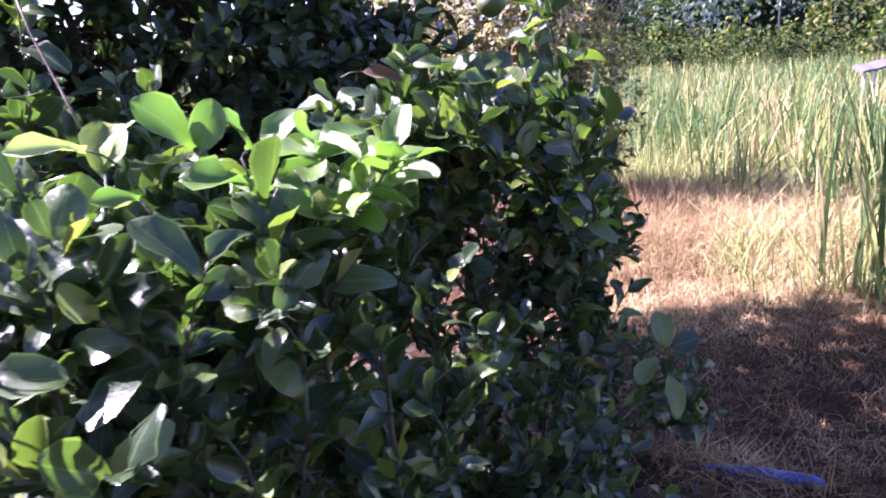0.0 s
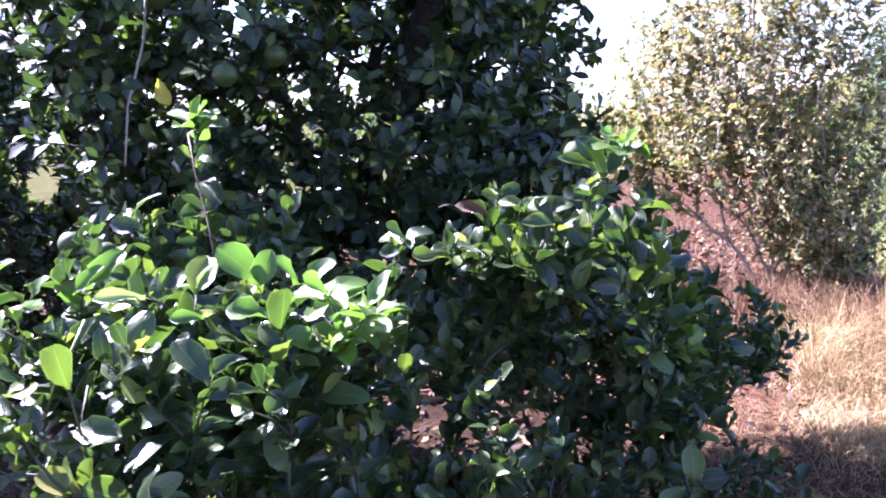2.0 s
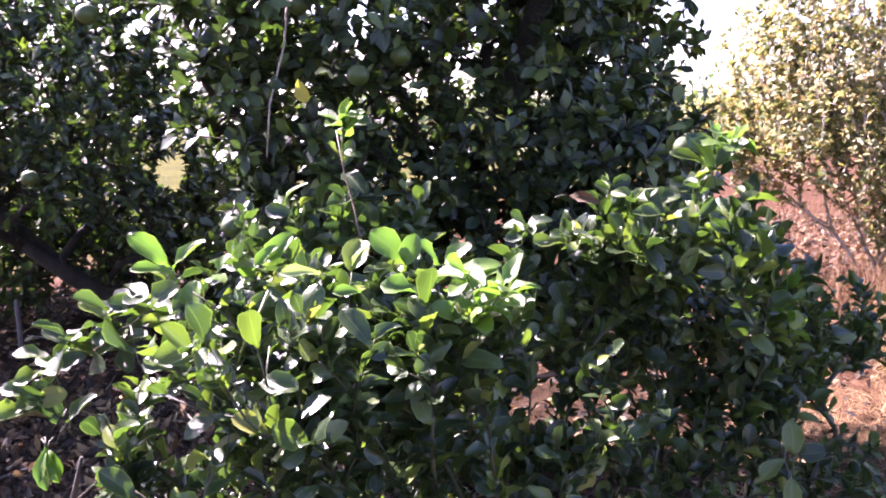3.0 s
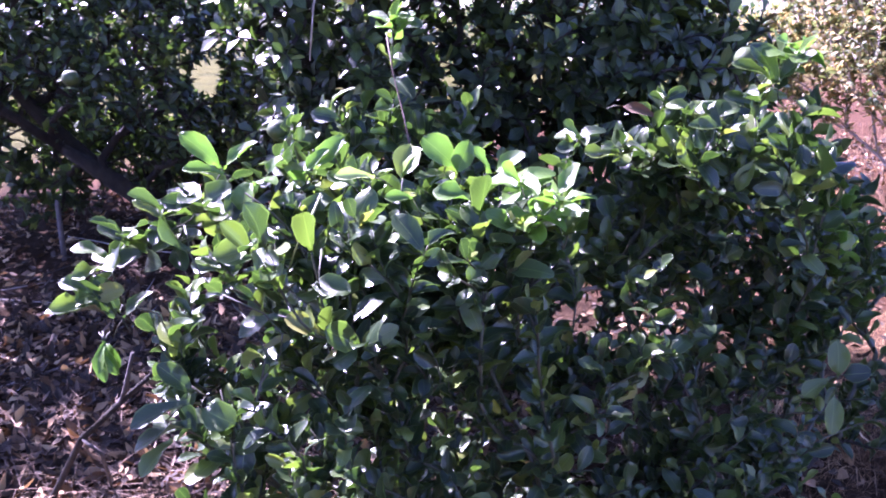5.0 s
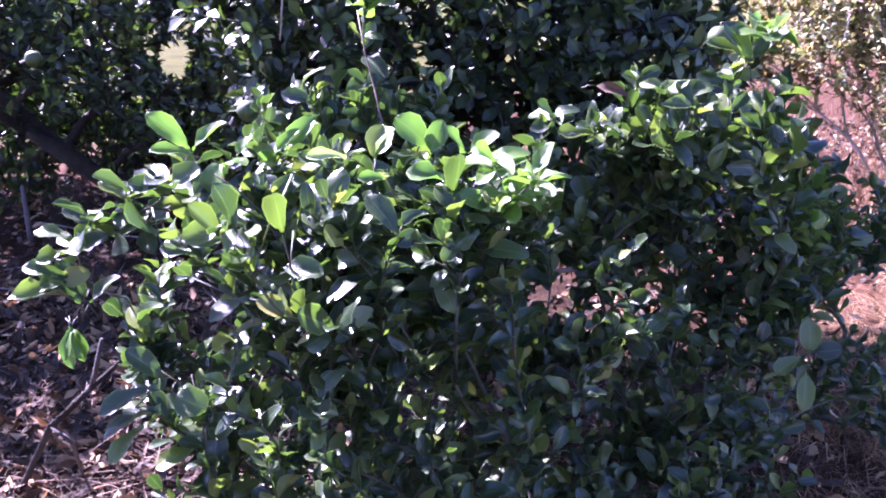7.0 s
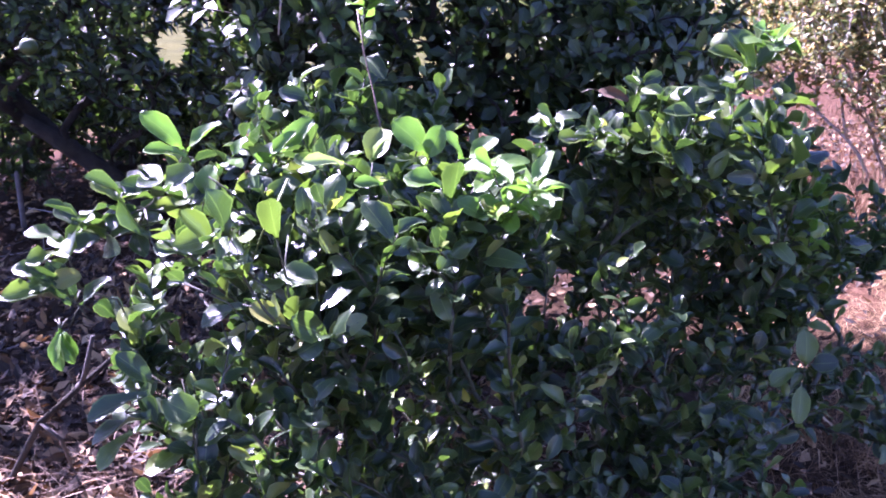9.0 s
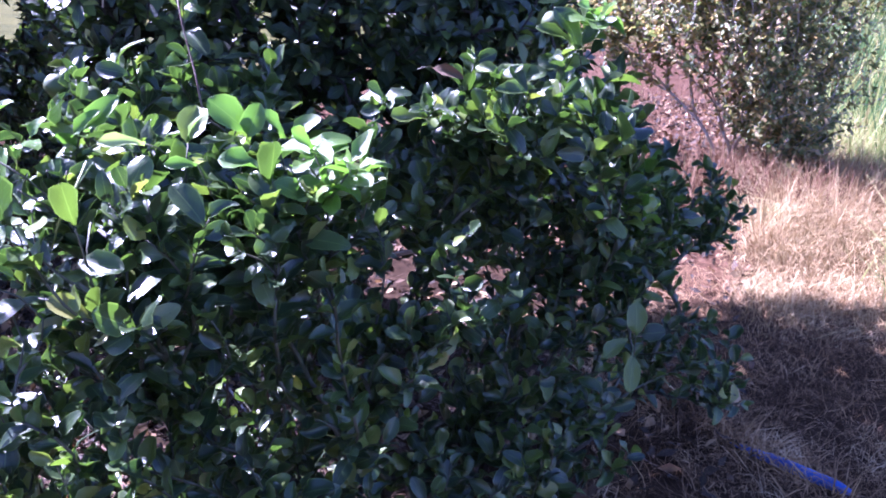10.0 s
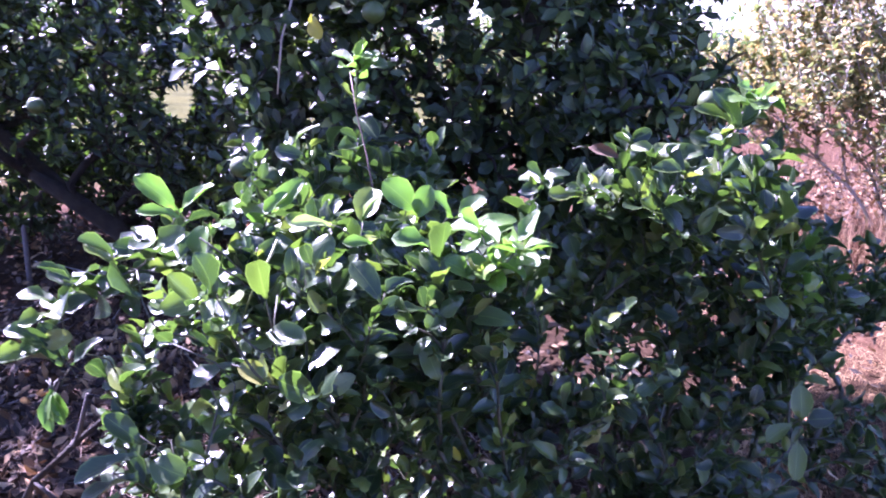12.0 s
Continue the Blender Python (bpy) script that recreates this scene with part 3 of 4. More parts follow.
# whorls of leaves on the higher shoots: centre, leaves, length
LOW_WHORLS = [(-0.86, 0.62, 1.32, 6, 0.078), (-0.83, 0.70, 1.36, 7, 0.082), (-0.76, 0.74, 1.38, 6, 0.086), (-0.83, 0.66, 1.29, 7, 0.078),
              (-0.89, 0.60, 1.27, 6, 0.082), (-0.75, 0.80, 1.33, 7, 0.086), (-0.89, 0.55, 1.21, 6, 0.078), (-0.81, 0.72, 1.30, 7, 0.082),
              (-0.71, 1.43, 1.74, 7, 0.080)]
HIGH_WHORLS = [(-0.08, 1.09, 1.40, 7, 0.080), (-0.18, 1.12, 1.42, 7, 0.085), (-0.13, 1.10, 1.35, 6, 0.075), (0.30, 2.24, 1.19, 6, 0.075),
               (0.10, 1.82, 1.47, 7, 0.085), (0.01, 1.86, 1.51, 6, 0.080), (-0.09, 1.94, 1.54, 6, 0.075), (-0.21, 1.56, 1.46, 7, 0.075),
               (-0.12, 1.66, 1.43, 6, 0.070), (0.27, 1.80, 1.68, 7, 0.085), (0.19, 1.83, 1.57, 6, 0.075), (0.33, 2.30, 1.13, 6, 0.075),
               (0.38, 2.40, 1.00, 5, 0.070), (0.43, 2.46, 0.89, 5, 0.070)]
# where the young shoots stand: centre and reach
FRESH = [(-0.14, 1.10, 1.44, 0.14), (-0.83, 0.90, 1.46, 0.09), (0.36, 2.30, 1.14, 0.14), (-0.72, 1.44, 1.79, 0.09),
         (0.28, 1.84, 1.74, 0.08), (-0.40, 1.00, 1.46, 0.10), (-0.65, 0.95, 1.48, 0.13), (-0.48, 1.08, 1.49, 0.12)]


def lemon_bush():
    rng = np.random.default_rng(11)
    base = (-0.25, 1.75, 0.0)
    bush = thing("lemon_bush", base, "glossy green lemon bush, leafy to the ground, with paler sunlit shoots", "bush")
    tips = np.concatenate([np.array(SHOOTS), in_blobs(rng, SUNLIT_MASS + SHADED_MASS, 1450, 0.45)])
    for x, y, z, r in SUNNY:
        off = tips - np.array([x, y, z])
        along = off @ np.array(SUN_TO)
        tips = tips[~((along > 0.10) & (along < 1.2) & (np.linalg.norm(off - along[:, None] * np.array(SUN_TO), axis=1) < r))]
    trunk = [(-0.25, 1.75, -0.05), (-0.24, 1.74, 0.12), (-0.27, 1.70, 0.28), (-0.25, 1.68, 0.45)]
    pos, par, chains, load = grow(rng, trunk, tips, 0.08, below=1.5)
    woody(bush, pos, par, chains, load, 0.0020, 0.38, 0.011, (bark, green_twig), rng)
    P, R, S = leaves_on(rng, pos, chains, 0.17, (6, 9), 0.089, up=0.25, centre=np.array([-0.2, 1.7, 0.8]), outward=0.15, rise=0.15, sheen=0.5, loose=0.6, along=0.4, crowd=1.3)
    which = rng.integers(0, len(LEAVES), len(P))
    S = S * (0.80 + 0.25 * np.clip((P[:, 2] - 1.0) / 0.4, 0, 1))
    open_side = unit([0.50, -0.82, 0.28])
    clear = np.ones(len(P), dtype=bool)
    for bx, by, bz, dx, dy, dz, wide in LOW_LEAVES + CREST_LEAVES + FAR_LEAVES + PALE_LEAVES:
        off = P + R[:, :, 1] * S[:, None] * 0.5 - np.array([bx + 0.5 * dx, by + 0.5 * dy, bz + 0.5 * dz])
        along = off @ open_side
        aside = np.linalg.norm(off - along[:, None] * open_side, axis=1)
        clear &= ~((along > -0.02) & (along < 0.5) & (aside < 0.068))
        if bx < 0:
            along = off @ np.array(SUN_TO)
            aside = np.linalg.norm(off - along[:, None] * np.array(SUN_TO), axis=1)
            clear &= ~((along > 0.0) & (along < 0.9) & (aside < 0.075))
    for x, y, z, r in SUNNY:
        off = P - np.array([x, y, z])
        along = off @ np.array(SUN_TO)
        clear &= ~((along > 0.10) & (along < 1.2) & (np.linalg.norm(off - along[:, None] * np.array(SUN_TO), axis=1) < r))
    P, R, S, which = P[clear], R[clear], S[clear], which[clear]
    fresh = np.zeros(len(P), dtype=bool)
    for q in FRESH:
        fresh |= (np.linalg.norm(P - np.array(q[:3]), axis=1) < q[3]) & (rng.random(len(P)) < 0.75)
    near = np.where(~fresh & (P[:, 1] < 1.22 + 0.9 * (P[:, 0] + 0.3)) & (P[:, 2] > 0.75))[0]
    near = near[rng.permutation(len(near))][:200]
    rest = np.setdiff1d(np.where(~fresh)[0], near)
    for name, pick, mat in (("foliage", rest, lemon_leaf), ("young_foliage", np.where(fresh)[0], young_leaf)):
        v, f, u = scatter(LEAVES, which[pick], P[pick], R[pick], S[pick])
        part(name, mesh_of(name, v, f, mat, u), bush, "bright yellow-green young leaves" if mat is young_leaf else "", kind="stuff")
    shared = [mesh_of("leaf", *s[:2], lemon_leaf_single, s[2]) for s in LEAVES]
    for i in near:
        ob = new("leaf", shared[which[i]])
        ob.parent = bush
        m = Matrix(R[i].tolist()).to_4x4()
        ob.matrix_local = Matrix.Translation(Vector(P[i]) - bush.location) @ m @ Matrix.Scale(S[i], 4)
    young = [mesh_of("leaf", *s[:2], young_leaf, s[2]) for s in LEAVES]
    stalks = []
    yellow = [mesh_of("leaf", *s[:2], yellow_leaf, s[2]) for s in LEAVES]
    brown = [mesh_of("leaf", *s[:2], litter_leaf, s[2]) for s in LEAVES]
    pale = [mesh_of("leaf", *s[:2], pale_leaf, s[2]) for s in LEAVES]
    sheen, open_face = (-0.02, -0.50, 0.87), (0.14, -0.59, 0.64)
    for group, meshes, look_of, facing in ((LOW_LEAVES, shared, "", sheen), (CREST_LEAVES, young, "", open_face), (FAR_LEAVES, shared, "", sheen),
                                           (DROOPING_LEAVES, young, "drooping yellow-green leaf", open_face), (PALE_LEAVES, pale, "pale cream-green leaf", open_face),
                                           (YELLOW_LEAVES, yellow, "yellowed leaf", open_face), (BROWN_LEAVES, brown, "withered brown leaf", open_face)):
        for k, (bx, by, bz, dx, dy, dz, wide) in enumerate(group):
            run = np.array([[dx, dy, dz]])
            long = float(np.linalg.norm(run)) * 1.04
            turn = frames_for(run, np.array([facing]) + rng.normal(size=(1, 3)) * 0.12)[0]
            ob = tagged(new("leaf", meshes[(3 * k) % 6]), look_of)
            ob.parent = bush
            ob.matrix_local = (Matrix.Translation(Vector((bx, by, bz)) - bush.location) @ Matrix(turn.tolist()).to_4x4()
                               @ Matrix.Diagonal((long * min(1.3, max(0.7, wide / 0.56)), long, long, 1)))
            q = np.array([bx, by, bz])
            n = int(np.argmin(np.linalg.norm(pos - q, axis=1)))
            root = pos[n] if np.linalg.norm(pos[n] - q) < 0.07 else q - 0.04 * unit(run[0]) - [0, 0, 0.015]
            stalks.append(tube([root, 0.5 * (root + q) + [0, 0, 0.004], q], [0.0016, 0.0014, 0.0011], 4))
    for x, y, z, n, long in LOW_WHORLS + HIGH_WHORLS:
        q = np.array([x, y, z])
        root = pos[int(np.argmin(np.linalg.norm(pos - q, axis=1)))]
        stalks.append(tube([root, 0.5 * (root + q), q + [0, 0, 0.02]], [0.0026, 0.0022, 0.0016], 4))
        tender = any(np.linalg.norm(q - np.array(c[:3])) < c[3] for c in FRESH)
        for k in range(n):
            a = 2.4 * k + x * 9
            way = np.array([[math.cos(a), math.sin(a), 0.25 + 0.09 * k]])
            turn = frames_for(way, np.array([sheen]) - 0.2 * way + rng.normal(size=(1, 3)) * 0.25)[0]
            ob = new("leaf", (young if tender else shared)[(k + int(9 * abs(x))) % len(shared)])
            ob.parent = bush
            ob.matrix_local = (Matrix.Translation(Vector(q + [0, 0, 0.005 * k]) - bush.location) @ Matrix(turn.tolist()).to_4x4() @ Matrix.Scale(long * rng.uniform(0.75, 1.1), 4))
    v, f = joined(stalks)
    part("stalks", mesh_of("stalks", v, f, green_twig), bush, kind="stuff")
    v, f = tube(SHOOT_STEM, [0.0028, 0.0024, 0.002, 0.0017], 7)
    part("shoot_stem", mesh_of("shoot_stem", v, f, red_stem), bush, "thin reddish upright stem of a long shoot")
    for name, line, r, mat, text in BARE_STEMS:
        v, f = tube(line, np.linspace(r, 0.75 * r, len(line)), 7, 0.05, rng)
        part(name, mesh_of(name, v, f, mat), bush, text)
    fruit = fruit_mesh("fruit", 0.034, 2)
    for x, y, z in ((-1.10, 1.40, 1.45), (-1.03, 1.44, 1.42), (0.12, 1.98, 1.68)):
        ob = part("fruit", fruit, bush)
        ob.matrix_parent_inverse = Matrix()
        ob.location = Vector((x, y, z)) - bush.location


lemon_bush()


# ---- the citrus trees behind it ----
def clear_of(points, gaps):
    keep = np.ones(len(points), dtype=bool)
    for x, y, z, r, way in gaps:
        off = points - np.array([x, y, z])
        ahead = off @ np.array(way)
        keep &= (ahead < 0) | (np.linalg.norm(off - ahead[:, None] * np.array(way), axis=1) > r)
    return keep


def citrus_tree(seed, trunk, limbs, blobs, twigs, fruits, label, shapes=SMALL_LEAVES, gaps=()):
    """A low-branched citrus tree. gaps: holes in the crown, each a point with a radius and a way along which it stands open."""
    rng = np.random.default_rng(seed)
    tree = thing("citrus_tree", (trunk[0][0], trunk[0][1], 0), label, "tree", "citrus trees")
    tips = in_blobs(rng, blobs, twigs, 0.4)
    tips = tips[clear_of(tips, gaps)]
    pos, par, chains, load = grow(rng, trunk, tips, 0.17, 0.16, limbs)
    woody(tree, pos, par, chains, load, 0.0038, 0.36, 0.020, (bark, bark), rng)
    P, R, S = leaves_on(rng, pos, chains, 0.34, (11, 15), 0.090, 1 + len(limbs), up=0.5, centre=np.array(trunk[-1]), outward=0.5)
    keep = clear_of(P, gaps)
    P, R, S = P[keep], R[keep], S[keep]
    which = rng.integers(0, len(shapes), len(P))
    v, f, u = scatter(shapes, which, P, R, S)
    part("foliage", mesh_of("foliage", v, f, tree_leaf, u), tree, kind="stuff")
    fruit = fruit_mesh("fruit", 0.04, seed)
    for q in fruits:
        ob = part("fruit", fruit, tree)
        ob.matrix_parent_inverse = Matrix()
        ob.location = Vector(q) - tree.location
    return tree


# the high outer blobs are out of view, added to shade bush and grass
UPPER_CROWN = [(-1.75, 3.10, 2.60, 1.25, 1.00, 1.15), (-1.50, 2.10, 2.30, 0.62, 0.45, 0.55), (-1.60, 3.15, 3.40, 1.00, 0.85, 0.70),
               (-1.50, 2.30, 2.75, 0.50, 0.40, 0.35), (-0.50, 3.30, 3.65, 0.80, 0.75, 0.50), (-0.90, 3.30, 3.30, 0.80, 0.70, 0.50),
               (-1.00, 4.70, 3.60, 1.00, 0.95, 0.90), (-1.10, 4.90, 2.60, 0.70, 0.60, 0.50), (-0.90, 3.85, 2.70, 0.80, 0.60, 0.70),
               # the last one is an unseen overhang added to hold off sky light
               (-1.25, 2.25, 2.80, 0.50, 0.40, 0.35), (-0.40, 1.50, 3.75, 1.10, 1.10, 0.35)]
LOWER_CROWN = [(-0.95, 3.00, 2.00, 0.70, 0.75, 0.90), (-1.60, 2.90, 1.20, 0.75, 0.75, 0.60), (-1.70, 2.45, 1.70, 0.70, 0.40, 0.60),
               (-0.30, 2.95, 1.35, 0.55, 0.50, 0.60), (-0.70, 2.90, 1.10, 0.70, 0.60, 0.60), (-0.60, 3.20, 1.80, 0.50, 0.50, 0.60),
               (-1.50, 2.60, 0.70, 0.60, 0.50, 0.40), (-0.40, 3.40, 0.90, 0.60, 0.60, 0.60), (-2.40, 3.40, 1.30, 0.70, 0.70, 0.80),
               (-0.95, 4.35, 2.10, 0.75, 0.65, 0.60), (-0.55, 4.15, 1.40, 0.50, 0.55, 0.50), (-0.90, 3.20, 1.50, 0.60, 0.60, 0.50)]
OPENINGS = [(-1.0, 1.12, 1.62, 0.14, unit((-0.72, 0.69, -0.08))), (-1.2, 0.64, 1.5, 0.08, unit((-0.83, 0.54, -0.13)))]
with_fruit = citrus_tree(21, [(-1.75, 3.7, -0.1), (-1.73, 3.66, 0.3), (-1.8, 3.6, 0.6), (-1.85, 3.4, 0.9)],
            [[(-1.85, 3.4, 0.9), (-2.01, 2.82, 1.38), (-2.08, 2.66, 1.69), (-2.14, 2.48, 1.89), (-2.19, 2.28, 2.07), (-2.3, 2.15, 2.25), (-2.5, 2.0, 2.5)],
             [(-1.8, 3.6, 0.6), (-1.4, 3.4, 1.2), (-1.0, 3.2, 1.7), (-0.7, 3.0, 2.3), (-0.6, 2.9, 2.8)]],
            UPPER_CROWN + LOWER_CROWN,
            5000, [(-1.03, 2.01, 1.91), (-1.03, 2.31, 1.99), (-1.98, 1.67, 2.14), (-1.31, 2.05, 2.17)],
            "dark green citrus tree with unripe green fruit behind the bush",
            gaps=[(0.26, 1.82, 1.72, 0.24, SUN_TO), (0.07, 1.88, 1.54, 0.24, SUN_TO), (-0.12, 1.95, 1.55, 0.20, SUN_TO), (-0.22, 1.58, 1.48, 0.2, SUN_TO), (0.36, 2.28, 1.12, 0.12, SUN_TO), (-0.70, 1.43, 1.76, 0.13, SUN_TO), *OPENINGS])
v, f = tube([(-1.36, 2.08, 2.35), (-1.39, 2.06, 2.03), (-1.44, 2.02, 1.81), (-1.45, 2.00, 1.61)], [0.005, 0.0046, 0.004, 0.003], 7)
ob = tagged(new("leaf", mesh_of("leaf", *LEAVES[3][:2], yellow_leaf, LEAVES[3][2])), "yellowed hanging leaf")
ob.parent = with_fruit
ob.matrix_local = Matrix.Translation(Vector((-1.285, 2.0, 1.90)) - with_fruit.location) @ pose(0, 0, 0, -70, 15, 200) @ Matrix.Scale(0.09, 4)
part("hanging_twig", mesh_of("hanging_twig", v, f, pale_wood), with_fruit, "pale bare twig hanging from the crown")
citrus_tree(22, [(-3.80, 3.52, -0.1), (-3.86, 3.46, 0.2), (-4.0, 3.35, 0.45), (-4.2, 3.18, 0.66), (-4.42, 3.02, 0.86)],
            [[(-4.42, 3.02, 0.86), (-4.53, 2.69, 1.15), (-4.77, 2.35, 1.47), (-5.0, 2.1, 1.9), (-5.1, 2.0, 2.4)],
             [(-4.2, 3.18, 0.66), (-4.82, 3.12, 1.08), (-5.14, 2.9, 1.58), (-5.36, 2.77, 2.02), (-5.4, 2.7, 2.5)]],
            [(-4.4, 3.2, 2.5, 1.3, 1.2, 1.2), (-3.6, 2.9, 1.8, 0.85, 0.75, 0.8), (-4.9, 2.5, 1.75, 0.8, 0.7, 0.6), (-4.4, 4.2, 1.5, 1.4, 0.8, 0.9), (-3.5, 3.6, 1.1, 0.6, 0.6, 0.5),
             (-4.9, 4.6, 0.9, 1.6, 0.9, 0.8), (-3.7, 4.3, 0.7, 0.9, 0.7, 0.6), (-5.2, 3.3, 1.2, 0.8, 0.8, 0.8), (-6.2, 4.8, 0.8, 1.2, 0.9, 0.8),
             # the high blobs out to the left are unseen, added to shade the ground
             (-4.6, 5.2, 0.6, 1.5, 0.6, 0.6), (-5.2, 2.0, 2.6, 0.8, 0.5, 0.5), (-6.3, 3.2, 2.9, 1.1, 0.9, 0.7), (-5.9, 4.6, 2.6, 1.1, 0.9, 0.8), (-4.2, 4.0, 0.5, 0.9, 0.6, 0.5), (-6.6, 4.0, 1.3, 0.8, 0.8, 0.7), (-5.4, 3.6, 0.55, 0.7, 0.6, 0.45)],
            4000, [(-2.91, 2.04, 1.47)], "dark citrus tree with a crooked low-forked trunk over leaf litter", TINY_LEAVES, OPENINGS)
# almost out of view; added for its shade on the soil to the right
citrus_tree(23, [(-8.0, 3.9, -0.1), (-7.95, 3.9, 0.3), (-8.0, 3.85, 0.7), (-8.05, 3.8, 1.0)],
            [[(-8.0, 3.85, 0.7), (-7.6, 3.6, 1.3), (-7.3, 3.3, 1.9)]],
            [(-8.0, 3.8, 2.2, 1.7, 1.8, 1.5), (-7.4, 3.4, 1.1, 1.2, 1.2, 0.8)], 1200, [], "dark round-crowned citrus tree added beside the lawn to shade the ground", TINY_LEAVES, OPENINGS)

# unseen trees behind the camera, added to cut sky light on the bush
for seed, x in ((24, -2.6), (25, 0.9)):
    citrus_tree(seed, [(x, -3.4, -0.1), (x + 0.04, -3.4, 0.3), (x, -3.45, 0.7), (x - 0.05, -3.4, 1.0)],
                [[(x, -3.45, 0.7), (x + 0.4, -3.2, 1.3), (x + 0.7, -3.1, 1.9)]],
                [(x, -3.4, 2.6, 1.8, 1.6, 1.9), (x + 0.2, -3.2, 1.1, 1.5, 1.2, 0.8)], 800, [], "dark round-crowned citrus tree added out of view to block sky light", TINY_LEAVES)


# ---- the dry shrub in the open ----
def dry_shrub():
    rng = np.random.default_rng(31)
    base = (0.75, 8.0, 0)
    shrub = thing("dry_shrub", base, "tall dry shrub with small tan and olive leaves on thin stems", "bush")
    blobs = [(0.7, 8.1, 2.1, 1.4, 1.2, 1.3), (1.25, 8.0, 1.0, 0.8, 0.75, 0.9), (0.2, 8.5, 2.1, 1.0, 0.9, 1.1), (0.8, 8.0, 3.1, 1.1, 1.0, 0.9), (-0.3, 8.7, 2.1, 0.75, 0.9, 1.1), (1.3, 7.8, 0.6, 0.6, 0.55, 0.5), (0.85, 8.0, 1.4, 1.1, 0.9, 0.7), (-0.85, 8.6, 1.55, 0.6, 0.7, 0.5), (-0.35, 8.4, 1.15, 0.5, 0.5, 0.5), (1.3, 7.35, 0.55, 0.45, 0.4, 0.38), (1.0, 7.4, 0.9, 0.5, 0.4, 0.4)]
    tips = in_blobs(rng, blobs, 3900, 0.3)
    trunk = [(0.75, 8.0, -0.05), (0.75, 8.0, 0.05), (0.77, 8.0, 0.12)]
    pos, par, chains, load = grow(rng, trunk, tips, 0.17, 0.75)
    woody(shrub, pos, par, chains, load, 0.0026, 0.27, 0.0125, (pale_wood, pale_wood), rng, ("stem", "fine_wood"))
    P, R, S = leaves_on(rng, pos, chains, 0.55, (10, 15), 0.072, up=0.3, stand=0.95)
    which = rng.integers(0, len(FLAT_LEAVES), len(P))
    v, f, u = scatter(FLAT_LEAVES, which, P, R, S)
    part("foliage", mesh_of("foliage", v, f, shrub_leaf, u), shrub, kind="stuff")


dry_shrub()


# ---- reeds, grass, litter ----
def blades(rng, x, y, height, width, lean, bend, segments=4):
    """Upright ribbon blades, bent over at the top, folded down the middle."""
    n = len(x)
    z0 = ground_z(x, y) - 0.02
    az = rng.uniform(0, 2 * np.pi, n)
    face = az + rng.normal(size=n) * 0.9 + np.pi / 2
    s = np.linspace(0, 1, segments + 1)
    out = height[:, None] * (lean[:, None] * s + bend[:, None] * s ** 3)
    up = height[:, None] * (s - 0.35 * bend[:, None] * s ** 3)
    mid = np.stack([x[:, None] + out * np.cos(az)[:, None], y[:, None] + out * np.sin(az)[:, None], z0[:, None] + up], axis=2)
    w = 0.5 * width[:, None] * np.maximum(0.06, (1 - s ** 2.2)) * (0.75 + 0.25 * np.minimum(1, 5 * s))
    off = np.stack([np.cos(face)[:, None] * w, np.sin(face)[:, None] * w, np.zeros_like(w)], axis=2)
    v = np.stack([mid - off, mid + off], axis=2).reshape(n, -1, 3)
    k = v.shape[1]
    q = np.array([(2 * i, 2 * i + 1, 2 * i + 3, 2 * i + 2) for i in range(segments)])
    f = q[None] + (np.arange(n) * k)[:, None, None]
    return v.reshape(-1, 3), f.reshape(-1, 4)


def clumped(rng, n, inside, box, spread):
    """Points in tufts, kept where inside(x, y)."""
    xs, ys = [], []
    while len(xs) < n:
        cx, cy = rng.uniform(box[0], box[1]), rng.uniform(box[2], box[3])
        if not inside(cx, cy):
            continue
        k = rng.integers(6, 16)
        xs.extend(cx + rng.normal(size=k) * spread)
        ys.extend(cy + rng.normal(size=k) * spread)
    return np.array(xs[:n]), np.array(ys[:n])


def reed_edge(y):
    return 2.1 + 0.3 * math.sin(0.9 * y) - 0.25 * max(0, y - 9) * 0.5


def reeds():
    rng = np.random.default_rng(41)
    x1, y1 = clumped(rng, 3000, lambda x, y: x > reed_edge(y) + 0.3 and y > 7.6 - 1.7 * max(0, x - 2.3), (1.6, 9, 3.8, 13), 0.10)
    x2, y2 = clumped(rng, 8500, lambda x, y: x > 1.2 + 0.02 * y and x < 4 + 0.75 * y, (0, 30, 11, 40), 0.25)
    x3, y3 = clumped(rng, 34, lambda x, y: True, (2.35, 2.7, 4.4, 4.9), 0.10)
    x, y = np.concatenate([x1, x2, x3]), np.concatenate([y1, y2, y3])
    patch = 0.5 + 0.5 * np.sin(1.3 * x + 0.7 * np.sin(0.9 * y)) * np.sin(0.8 * y + 1.0)
    h = 0.82 * (rng.uniform(0.5, 1.30, len(x)) + 0.45 * patch)
    h[-34:] *= 1.35
    v, f = blades(rng, x, y, h, np.where(y > 13, 0.04, 0.026) * rng.uniform(0.5, 1.5, len(x)), np.abs(rng.normal(size=len(x))) * 0.15, np.abs(rng.normal(size=len(x))) * 0.30, 5)
    tagged(new("reed_bed", mesh_of("reed_bed", v, f, reed_blade)), "tall green and straw-coloured reeds in bright sun", "reeds", kind="stuff")


